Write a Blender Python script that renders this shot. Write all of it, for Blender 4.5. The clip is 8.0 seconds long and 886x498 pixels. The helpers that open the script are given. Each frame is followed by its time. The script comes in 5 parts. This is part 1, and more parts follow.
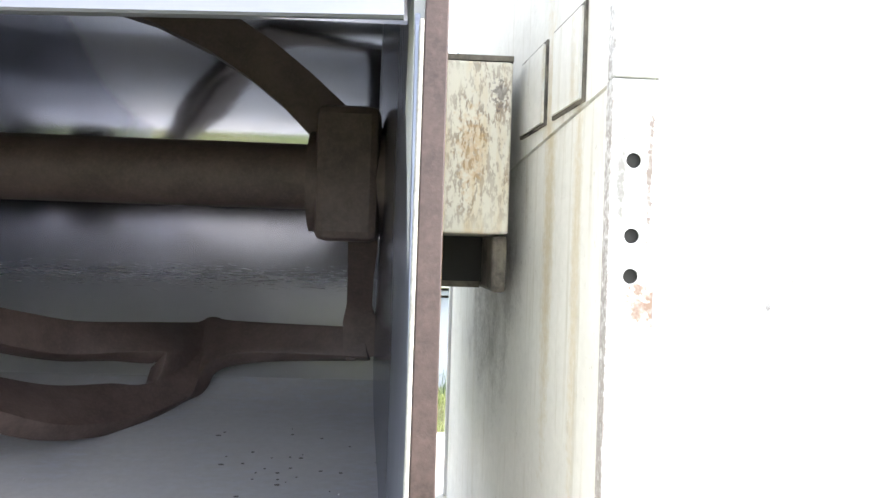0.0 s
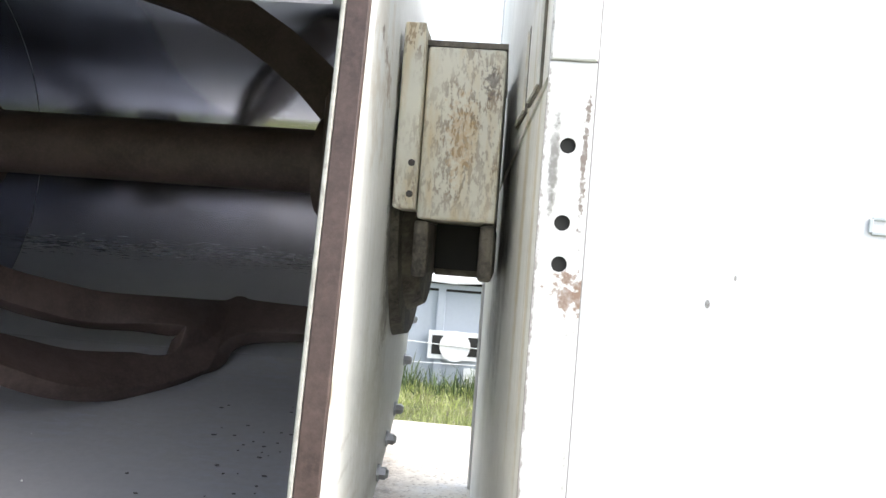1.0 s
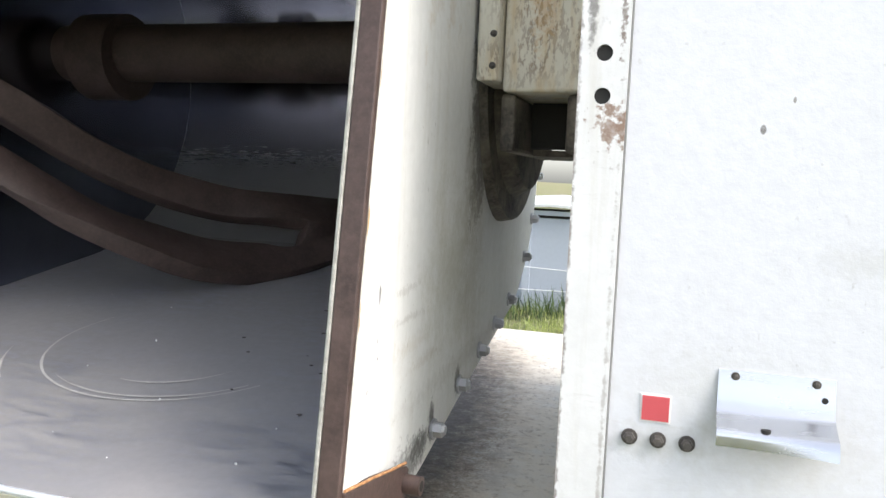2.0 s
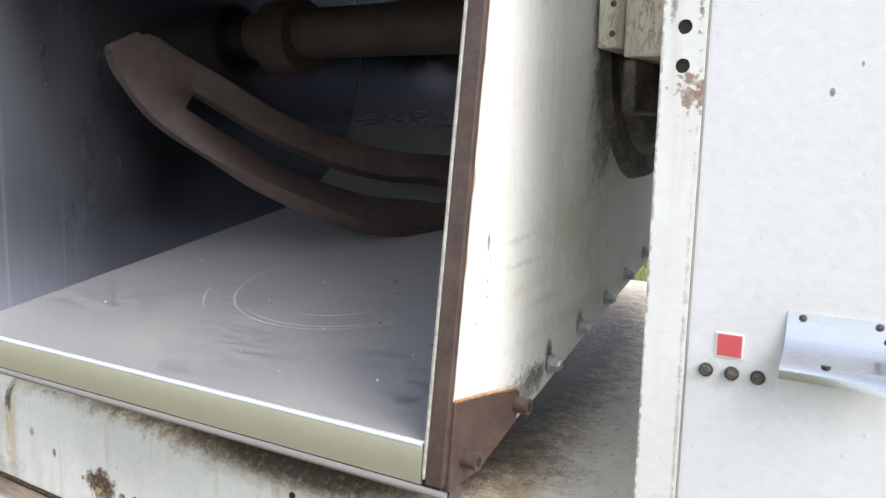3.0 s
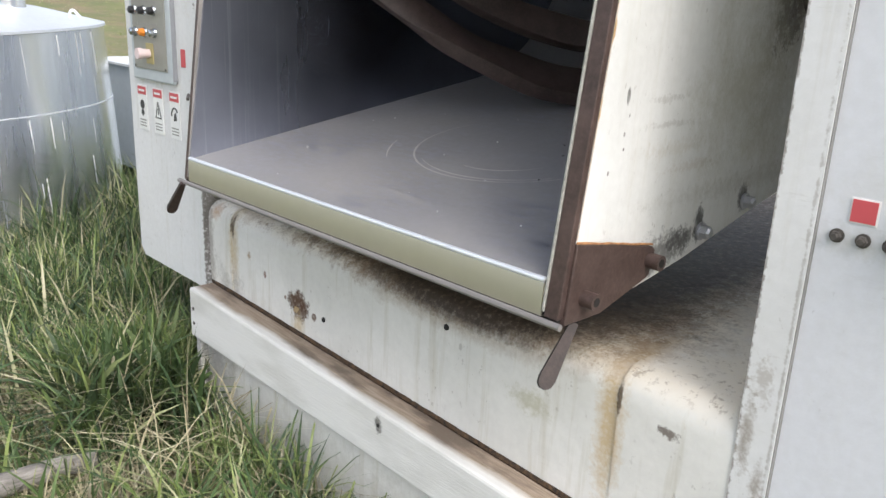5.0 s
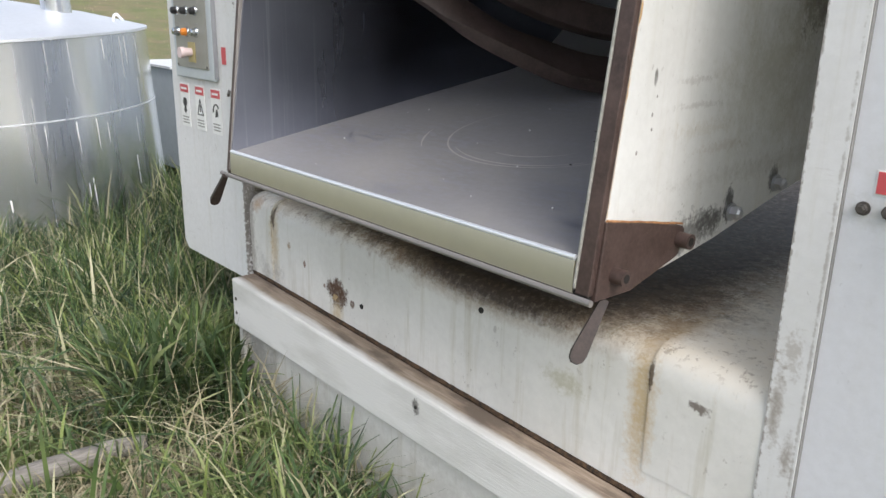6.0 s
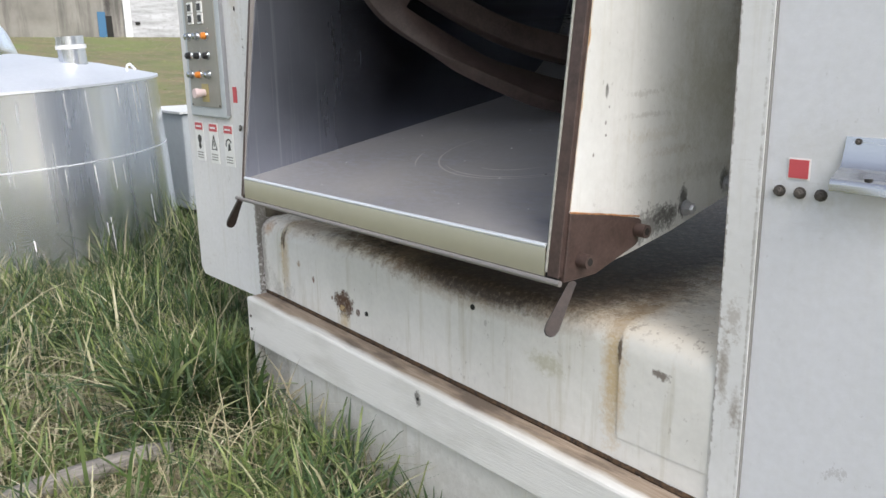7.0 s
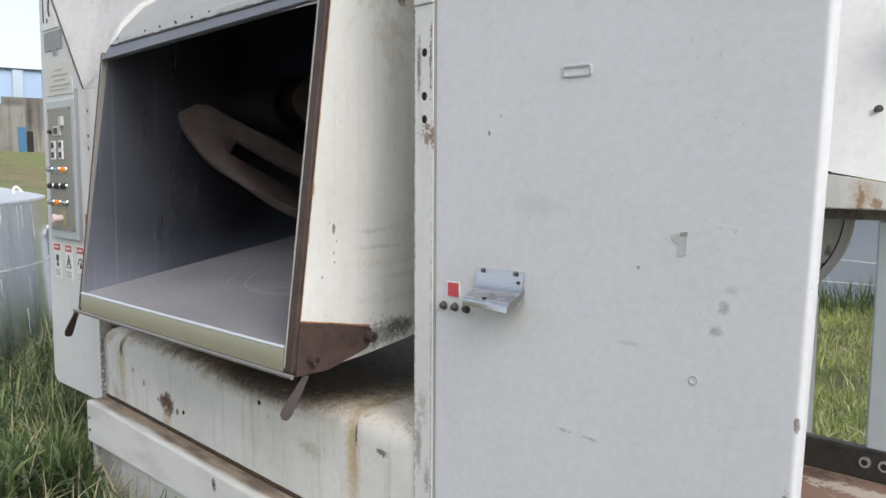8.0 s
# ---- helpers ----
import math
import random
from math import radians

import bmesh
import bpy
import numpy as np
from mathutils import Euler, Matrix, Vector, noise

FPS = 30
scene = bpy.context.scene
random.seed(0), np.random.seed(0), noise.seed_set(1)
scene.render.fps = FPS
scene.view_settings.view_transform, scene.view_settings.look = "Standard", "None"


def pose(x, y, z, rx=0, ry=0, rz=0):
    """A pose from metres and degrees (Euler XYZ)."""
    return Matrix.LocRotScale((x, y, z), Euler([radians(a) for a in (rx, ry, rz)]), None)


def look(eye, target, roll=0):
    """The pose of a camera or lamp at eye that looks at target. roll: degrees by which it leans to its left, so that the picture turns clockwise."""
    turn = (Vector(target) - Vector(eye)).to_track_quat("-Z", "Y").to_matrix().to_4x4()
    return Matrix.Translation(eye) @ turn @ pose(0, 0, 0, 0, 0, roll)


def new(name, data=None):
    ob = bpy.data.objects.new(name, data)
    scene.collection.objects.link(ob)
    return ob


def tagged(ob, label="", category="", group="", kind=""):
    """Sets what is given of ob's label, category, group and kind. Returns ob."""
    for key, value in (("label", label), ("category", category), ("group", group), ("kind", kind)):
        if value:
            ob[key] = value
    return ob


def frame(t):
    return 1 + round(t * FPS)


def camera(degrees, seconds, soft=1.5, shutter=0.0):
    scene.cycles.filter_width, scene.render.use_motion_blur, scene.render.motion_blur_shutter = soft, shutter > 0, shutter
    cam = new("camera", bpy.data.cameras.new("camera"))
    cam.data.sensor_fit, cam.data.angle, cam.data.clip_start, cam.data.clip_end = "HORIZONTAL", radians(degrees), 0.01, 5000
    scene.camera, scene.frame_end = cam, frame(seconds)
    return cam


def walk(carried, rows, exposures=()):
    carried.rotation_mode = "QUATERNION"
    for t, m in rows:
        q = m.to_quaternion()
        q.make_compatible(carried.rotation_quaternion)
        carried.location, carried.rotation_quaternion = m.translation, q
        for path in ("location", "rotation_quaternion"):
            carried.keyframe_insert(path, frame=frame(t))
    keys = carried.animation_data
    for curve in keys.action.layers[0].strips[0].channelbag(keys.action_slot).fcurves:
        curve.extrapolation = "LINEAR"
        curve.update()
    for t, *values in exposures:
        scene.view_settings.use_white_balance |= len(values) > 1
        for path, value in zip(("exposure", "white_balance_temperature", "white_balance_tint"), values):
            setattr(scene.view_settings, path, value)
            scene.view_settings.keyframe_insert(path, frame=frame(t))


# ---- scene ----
cam = camera(58.4, 8.0)
PATH = [
    (0, (-0.043, -0.147, 1.518), (0.078, 1.85, 1.525), 1.8),
    (0.5, (0.044, -0.138, 1.528), (0.042, 1.861, 1.613), 1.3),
    (1, (0.197, -0.147, 1.505), (0.048, 1.848, 1.498), 4.3),
    (1.2, (0.251, -0.123, 1.471), (-0.047, 1.853, 1.392), 4.9),
    (2.3, (0.43, -0.164, 1.369), (-0.261, 1.7, 1.149), 2.4),
    (2.5, (0.469, -0.204, 1.371), (-0.34, 1.605, 1.099), 2.6),
    (3, (0.555, -0.272, 1.394), (-0.428, 1.445, 1.099), 1.3),
    (3.5, (0.665, -0.262, 1.39), (-0.49, 1.337, 1.059), 3.7),
    (4, (0.753, -0.268, 1.391), (-0.63, 1.132, 1.036), 3.9),
    (4.5, (0.781, -0.304, 1.389), (-0.633, 1.053, 0.987), 3.6),
    (5, (0.736, -0.272, 1.342), (-0.642, 1.058, 0.765), 2.5),
    (5.2, (0.746, -0.279, 1.341), (-0.642, 1.029, 0.739), 1.3),
    (6.3, (0.798, -0.308, 1.315), (-0.696, 0.901, 0.764), 1.2),
    (6.5, (0.823, -0.311, 1.31), (-0.727, 0.849, 0.811), 0.8),
    (7, (0.983, -0.445, 1.304), (-0.483, 0.825, 0.818), -1.0),
    (7.5, (1.214, -0.496, 1.329), (-0.162, 0.948, 1.172), -3.3),
    (7.8, (1.435, -0.442, 1.344), (0.09, 1.031, 1.206), -2.6),
    (8, (1.617, -0.44, 1.371), (0.239, 0.997, 1.176), 0.3),
]
EXPOSURES = [(0, 1.95), (0.5, 1.6), (1.2, 1.1), (2.3, 0.82), (3, 0.72), (3.5, 0.52), (4, 0.38), (5, 0.3), (6.3, 0.07), (7, 0.08), (7.5, 0.23), (8, -0.11)]
walk(cam, [(t, look(eye, target, roll)) for t, eye, target, roll in PATH], EXPOSURES)

# ---- light: a bright overcast day ----
SUN_HIGH, SUN_TURN = 44.0, 106.0
world = bpy.data.worlds.new("overcast_sky")
scene.world = world
world.use_nodes = True
wn = world.node_tree
wn.nodes.clear()
sky = wn.nodes.new("ShaderNodeTexSky")
sky.sky_type, sky.sun_disc = "NISHITA", False
sky.sun_elevation, sky.sun_rotation = radians(SUN_HIGH), radians(SUN_TURN)
sky.air_density, sky.dust_density, sky.ozone_density = 1.0, 2.5, 1.0
pale = wn.nodes.new("ShaderNodeHueSaturation")
pale.inputs["Saturation"].default_value = 0.46
back = wn.nodes.new("ShaderNodeBackground")
back.inputs["Strength"].default_value = 0.232
wout = wn.nodes.new("ShaderNodeOutputWorld")
wn.links.new(sky.outputs[0], pale.inputs["Color"])
wn.links.new(pale.outputs[0], back.inputs["Color"])
wn.links.new(back.outputs[0], wout.inputs["Surface"])
sun = new("sun", bpy.data.lights.new("sun", "SUN"))
sun.data.energy, sun.data.angle, sun.data.color = 1.5, radians(42), (1.0, 0.97, 0.94)
sx, sy = math.sin(radians(SUN_TURN)), math.cos(radians(SUN_TURN))
ch = math.cos(radians(SUN_HIGH))
sun.matrix_world = look((30 * sx * ch, 30 * sy * ch, 30 * math.sin(radians(SUN_HIGH))), (0, 0, 0))


# ---- materials ----
class Mat:
    """A node material put together step by step; every value is a socket or a constant."""

    def __init__(self, name, rough=0.6, metal=0.0):
        self.m = bpy.data.materials.new(name)
        self.m.use_nodes = True
        self.t = self.m.node_tree
        self.b = self.t.nodes["Principled BSDF"]
        self.put(self.b.inputs["Roughness"], rough)
        self.put(self.b.inputs["Metallic"], metal)
        self.at = self.t.nodes.new("ShaderNodeTexCoord").outputs["Object"]

    def put(self, socket, value):
        if isinstance(value, bpy.types.NodeSocket):
            self.t.links.new(value, socket)
        elif isinstance(value, tuple) and len(value) == 3 and socket.type == "RGBA":
            socket.default_value = (*value, 1)
        else:
            socket.default_value = value

    def math(self, op, a, b=0.0, clamp=False):
        n = self.t.nodes.new("ShaderNodeMath")
        n.operation, n.use_clamp = op, clamp
        self.put(n.inputs[0], a)
        self.put(n.inputs[1], b)
        return n.outputs[0]

    def vec(self, op, a, b):
        n = self.t.nodes.new("ShaderNodeVectorMath")
        n.operation = op
        self.put(n.inputs[0], a)
        self.put(n.inputs[1], b)
        return n.outputs["Value"] if op == "LENGTH" else n.outputs[0]

    def noise(self, scale, stretch=(1, 1, 1), detail=5.0, rough=0.6):
        n = self.t.nodes.new("ShaderNodeTexNoise")
        self.put(n.inputs["Vector"], self.vec("MULTIPLY", self.at, stretch))
        self.put(n.inputs["Scale"], scale)
        self.put(n.inputs["Detail"], detail)
        self.put(n.inputs["Roughness"], rough)
        return n.outputs["Fac"]

    def step(self, v, low, high, to0=0.0, to1=1.0):
        n = self.t.nodes.new("ShaderNodeMapRange")
        self.put(n.inputs["Value"], v)
        for key, x in (("From Min", low), ("From Max", high), ("To Min", to0), ("To Max", to1)):
            self.put(n.inputs[key], x)
        return n.outputs[0]

    def mix(self, f, a, b):
        n = self.t.nodes.new("ShaderNodeMix")
        n.data_type = "RGBA"
        self.put(n.inputs[0], f)
        self.put(n.inputs[6], a)
        self.put(n.inputs[7], b)
        return n.outputs[2]

    def up(self):
        """How far the surface faces upwards."""
        n = self.t.nodes.new("ShaderNodeSeparateXYZ")
        self.put(n.inputs[0], self.t.nodes.new("ShaderNodeNewGeometry").outputs["Normal"])
        return n.outputs[2]

    def along(self, axis):
        n = self.t.nodes.new("ShaderNodeSeparateXYZ")
        self.put(n.inputs[0], self.at)
        return n.outputs[axis]

    def island(self):
        return self.t.nodes.new("ShaderNodeNewGeometry").outputs["Random Per Island"]

    def spot(self, centre, size, ragged=0.5, soft=0.2):
        """A stain, or a patch of painted shade, of its own shape round a place."""
        d = self.vec("DIVIDE", self.vec("SUBTRACT", self.at, centre), size)
        l = self.vec("LENGTH", d, (0, 0, 0))
        grain = min(90.0, 1.3 / sorted(size)[0])
        l = self.math("ADD", l, self.math("MULTIPLY", self.math("SUBTRACT", self.noise(grain, detail=9.0, rough=0.68), 0.5), ragged * 4))
        l = self.math("ADD", l, self.math("MULTIPLY", self.math("SUBTRACT", self.noise(150.0, detail=4.0, rough=0.6), 0.5), min(1.0, ragged) * 1.6))
        return self.math("MULTIPLY", self.step(l, 1.0 + soft, 1.0 - 1.4 * soft), self.step(self.noise(70.0, detail=6.0, rough=0.7), 0.30, 0.52, 0.58, 1.0))

    def bump(self, height, strength=0.2, distance=0.01):
        n = self.t.nodes.new("ShaderNodeBump")
        self.put(n.inputs["Height"], height)
        self.put(n.inputs["Strength"], strength)
        self.put(n.inputs["Distance"], distance)
        self.t.links.new(n.outputs[0], self.b.inputs["Normal"])

    def done(self, colour):
        self.put(self.b.inputs["Base Color"], colour)
        return self.m


RUST = (0.16, 0.060, 0.022)
RUST_PALE = (0.40, 0.22, 0.09)


def weathered(name, colour, grey=0.3, rust=0.25, streaks=0.3, grime=0.0, spots=(), rough=0.5, chips=0.4):
    """Old white paint: grey bloom, running streaks, chips down to primer, rust."""
    m = Mat(name, rough)
    big, fine = m.noise(2.2), m.noise(55.0)
    run = m.noise(9.0, (4, 4, 0.28))
    c = m.mix(m.math("MULTIPLY", m.step(big, 0.42, 0.68), grey), colour, (0.42, 0.42, 0.38))
    c = m.mix(m.math("MULTIPLY", m.step(run, 0.54, 0.72), streaks), c, (0.46, 0.42, 0.31))
    c = m.mix(m.math("MULTIPLY", m.step(fine, 0.35, 0.7), 0.10), c, (0.35, 0.34, 0.31))
    if grime:
        soot = m.math("MULTIPLY", m.step(m.up(), 0.3, 0.9), m.step(m.noise(5.0, detail=8.0, rough=0.7), 0.32, 0.50))
        c = m.mix(m.math("MULTIPLY", soot, 2.0 * grime, True), c, (0.74, 0.66, 0.53))
        c = m.mix(m.math("MULTIPLY", m.math("MULTIPLY", m.step(m.up(), 0.4, 0.85), m.step(m.noise(58.0, detail=8.0, rough=0.74), 0.555, 0.60)), 1.9 * grime, True), c, (0.24, 0.175, 0.115))
        c = m.mix(m.math("MULTIPLY", m.math("MULTIPLY", m.step(m.up(), 0.4, 0.85), m.step(m.noise(24.0, detail=8.0, rough=0.75), 0.57, 0.64)), 1.4 * grime, True), c, (0.76, 0.69, 0.56))
    flake = m.math("MULTIPLY", m.step(m.noise(17.0, (1, 1, 0.6), 8.0, 0.7), 0.665, 0.69), m.step(m.noise(1.7), 0.45, 0.62))
    c = m.mix(m.math("MULTIPLY", flake, chips), c, (0.15, 0.12, 0.10))
    pits = m.math("MULTIPLY", m.step(m.noise(85.0, (1, 1, 0.7), 4.0, 0.6), 0.64, 0.69), m.step(m.noise(4.5, detail=4.0), 0.48, 0.64))
    c = m.mix(m.math("MULTIPLY", pits, chips), c, (0.20, 0.165, 0.13))
    scuff = m.math("MULTIPLY", m.step(m.noise(26.0, (0.35, 0.35, 2.2), 6.0, 0.7), 0.60, 0.68), m.step(m.noise(3.1, detail=3.0), 0.46, 0.60))
    c = m.mix(m.math("MULTIPLY", scuff, 0.35 * chips), c, (0.34, 0.31, 0.27))
    blot = m.math("MULTIPLY", m.step(m.noise(7.0, (1, 1, 0.5), 8.0, 0.7), 0.66, 0.73), m.step(m.noise(2.6), 0.5, 0.62))
    c = m.mix(m.math("MULTIPLY", blot, rust), c, RUST_PALE)
    for centre, size, tint, amount, ragged in spots:
        c = m.mix(m.math("MULTIPLY", m.spot(centre, size, ragged, 0.16 if amount > 0.82 else (0.24 if amount > 0.78 else 0.45)), amount), c, tint)
    m.put(m.b.inputs["Roughness"], m.step(fine, 0.2, 0.8, rough - 0.1, rough + 0.15))
    m.bump(m.math("ADD", fine, m.math("MULTIPLY", flake, -1.5)), 0.18, 0.004)
    return m.done(c)


def steel(name, colour, rough=0.28, dust=0.0, dust_colour=(0.22, 0.20, 0.185), streak=(60, 60, 2), cloudy=0.3, spots=()):
    m = Mat(name, rough, 1.0)
    grain, cloud = m.noise(8.0, streak, 4.0), m.noise(3.0, detail=6.0)
    c = m.mix(m.math("MULTIPLY", m.step(cloud, 0.4, 0.7), cloudy), colour, tuple(0.5 * v for v in colour))
    film = m.step(m.noise(2.4, detail=8.0, rough=0.7), 0.25, 0.75, max(0.0, dust - 0.25), min(1.0, dust + 0.15)) if dust else 0.0
    if dust:
        c = m.mix(film, c, m.mix(m.noise(40.0), tuple(0.82 * v for v in dust_colour), tuple(1.15 * v for v in dust_colour)))
        m.put(m.b.inputs["Metallic"], m.math("SUBTRACT", 1.0, film))
    for centre, size, tint, amount, ragged in spots:
        c = m.mix(m.math("MULTIPLY", m.spot(centre, size, ragged, 0.16 if amount > 0.82 else (0.24 if amount > 0.78 else 0.45)), amount), c, tint)
    base = m.step(grain, 0.3, 0.7, rough - 0.03, rough + 0.05)
    m.put(m.b.inputs["Roughness"], m.math("ADD", base, m.math("MULTIPLY", film, 0.35), True) if dust else base)
    m.bump(m.math("ADD", m.math("MULTIPLY", grain, 0.06), m.noise(3.0, detail=2.0)), 0.05, 0.02)
    return m.done(c)


def rough_paint(name, a, b, rough=0.7, scale=18.0, metal=0.0, bump=0.3):
    m = Mat(name, rough, metal)
    n, f = m.noise(scale, detail=8.0, rough=0.7), m.noise(120.0)
    c = m.mix(m.step(n, 0.35, 0.65), a, b)
    m.bump(m.math("ADD", n, m.math("MULTIPLY", f, 0.5)), bump, 0.003)
    return m.done(m.mix(m.math("MULTIPLY", m.step(f, 0.45, 0.7), 0.3), c, tuple(1.5 * v for v in b)))


def plain(name, colour, rough=0.5, metal=0.0, vary=0.12):
    m = Mat(name, rough, metal)
    n = m.noise(25.0)
    m.bump(n, 0.08, 0.002)
    return m.done(m.mix(n, tuple(v * (1 - vary) for v in colour), tuple(v * (1 + vary) for v in colour)))


SIDE_PAINT = weathered("bowl_side_paint", (0.765, 0.768, 0.755), 0.22, 0.2, 0.16, 0.0, [
    ((-0.02, 1.47, 1.52), (0.2, 0.08, 0.20), (0.12, 0.105, 0.085), 0.85, 0.8),
    ((-0.02, 1.40, 1.40), (0.2, 0.05, 0.12), (0.30, 0.28, 0.23), 0.5, 0.8),
    ((0.0, 1.03, 0.925), (0.2, 0.10, 0.030), (0.16, 0.155, 0.15), 0.8, 1.0),
    ((0.0, 1.09, 0.935), (0.2, 0.05, 0.022), (0.08, 0.075, 0.07), 0.8, 0.9),
    ((0.0, 1.160, 0.955), (0.2, 0.020, 0.034), (0.05, 0.047, 0.045), 0.9, 0.45),
    ((0.0, 1.355, 0.985), (0.2, 0.020, 0.030), (0.05, 0.047, 0.045), 0.85, 0.45),
    ((0.0, 0.835, 1.16), (0.2, 0.003, 0.004), (0.15, 0.14, 0.13), 0.9, 0.2),
    ((0.0, 0.838, 1.135), (0.2, 0.003, 0.003), (0.15, 0.14, 0.13), 0.9, 0.2),
    ((0.0, 1.5, 1.02), (0.2, 0.40, 0.020), (0.30, 0.27, 0.22), 0.3, 0.9),
    ((0.0, 1.10, 1.84), (0.2, 0.10, 0.12), (0.40, 0.26, 0.11), 0.28, 2.6),
    ((0.0, 0.835, 1.222), (0.2, 0.006, 0.014), (0.10, 0.10, 0.09), 0.9, 0.15),
    ((0.0, 1.02, 1.12), (0.2, 0.09, 0.012), (0.52, 0.47, 0.38), 0.3, 1.8),
    ((0.0, 1.10, 1.08), (0.2, 0.08, 0.008), (0.45, 0.38, 0.31), 0.3, 1.8),
    ((0.0, 1.28, 1.22), (0.2, 0.14, 0.12), (0.42, 0.40, 0.30), 0.5, 0.9),
    ((0.0, 1.45, 1.20), (0.2, 0.10, 0.16), (0.40, 0.37, 0.29), 0.45, 0.9),
    ((0.0, 0.846, 1.19), (0.2, 0.002, 0.003), (0.15, 0.14, 0.13), 0.9, 0.2),
    ((0.0, 0.795, 1.10), (0.2, 0.003, 0.004), (0.16, 0.14, 0.12), 0.9, 0.2),
    ((0.0, 0.98, 1.21), (0.2, 0.05, 0.006), (0.36, 0.34, 0.31), 0.4, 1.6),
    ((0.0, 1.0, 1.165), (0.2, 0.06, 0.005), (0.36, 0.34, 0.31), 0.4, 1.6),
    ((0.0, 1.16, 1.815), (0.2, 0.018, 0.020), (0.16, 0.09, 0.045), 0.8, 1.8), ((0.0, 1.22, 1.78), (0.2, 0.03, 0.03), (0.28, 0.17, 0.09), 0.7, 2.0), ((0.0, 1.09, 1.84), (0.2, 0.012, 0.012), (0.15, 0.11, 0.08), 0.8, 1.8)], 0.5)
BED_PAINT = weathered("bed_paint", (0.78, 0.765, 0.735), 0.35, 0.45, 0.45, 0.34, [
    ((-1.060, 0.90, 0.520), (0.050, 0.3, 0.042), (0.085, 0.038, 0.018), 1.0, 0.55),
    ((-1.075, 0.90, 0.505), (0.012, 0.3, 0.009), (0.50, 0.36, 0.18), 0.9, 0.8),
    ((-0.985, 0.90, 0.508), (0.011, 0.3, 0.011), (0.11, 0.055, 0.03), 0.95, 0.4),
    ((-1.062, 0.90, 0.452), (0.024, 0.3, 0.040), (0.54, 0.42, 0.23), 0.75, 0.5),
    ((-0.005, 0.90, 0.60), (0.028, 0.3, 0.15), (0.50, 0.34, 0.14), 0.75, 0.5),
    ((0.012, 0.90, 0.665), (0.007, 0.3, 0.035), (0.08, 0.05, 0.03), 0.9, 0.3),
    ((-1.42, 0.90, 0.60), (0.022, 0.3, 0.12), (0.50, 0.38, 0.19), 0.65, 0.5),
    ((-1.425, 0.90, 0.672), (0.008, 0.3, 0.035), (0.07, 0.05, 0.03), 0.9, 0.3),
    ((-1.53, 0.92, 0.695), (0.03, 0.1, 0.02), RUST_PALE, 0.7, 0.6),
    ((-1.565, 0.90, 0.58), (0.02, 0.3, 0.2), (0.25, 0.22, 0.19), 0.7, 0.7),
    ((-0.20, 0.90, 0.57), (0.05, 0.3, 0.022), (0.44, 0.42, 0.30), 0.7, 0.8),
    ((0.12, 0.90, 0.64), (0.022, 0.3, 0.010), (0.12, 0.09, 0.07), 0.85, 0.6),
    ((-1.24, 0.90, 0.565), (0.007, 0.3, 0.012), RUST, 0.9, 0.3),
    # brown dirt under the bowl; the darkest spots also paint the bowl's shade
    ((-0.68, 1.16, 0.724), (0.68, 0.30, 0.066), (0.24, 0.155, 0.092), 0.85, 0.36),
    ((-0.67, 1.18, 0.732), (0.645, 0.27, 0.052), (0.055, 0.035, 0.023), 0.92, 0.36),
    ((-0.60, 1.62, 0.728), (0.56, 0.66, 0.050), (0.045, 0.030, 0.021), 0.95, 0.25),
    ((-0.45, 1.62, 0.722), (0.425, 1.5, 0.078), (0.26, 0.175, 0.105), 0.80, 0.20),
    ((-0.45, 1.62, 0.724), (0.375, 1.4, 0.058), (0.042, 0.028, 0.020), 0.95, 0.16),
    ((-0.02, 1.02, 0.725), (0.05, 0.10, 0.05), (0.34, 0.23, 0.13), 0.6, 0.9),
    ((0.13, 1.30, 0.727), (0.11, 0.45, 0.05), (0.74, 0.70, 0.63), 0.6, 0.9),
    ((-1.36, 0.98, 0.715), (0.09, 0.06, 0.05), (0.30, 0.20, 0.11), 0.6, 0.7),
    ((-1.45, 0.90, 0.20), (0.10, 0.3, 0.22), (0.25, 0.235, 0.21), 0.6, 1.2),
    ((-0.75, 0.90, 0.16), (0.60, 0.3, 0.05), (0.40, 0.38, 0.33), 0.3, 1.2),
    ((-1.13, 0.90, 0.525), (0.006, 0.3, 0.006), (0.22, 0.14, 0.09), 0.9, 0.4),
    ((-1.33, 0.90, 0.60), (0.010, 0.3, 0.012), (0.35, 0.24, 0.13), 0.8, 0.6),
    ((0.13, 0.935, 0.70), (0.012, 0.02, 0.010), (0.15, 0.11, 0.08), 0.85, 0.8)], 0.6)
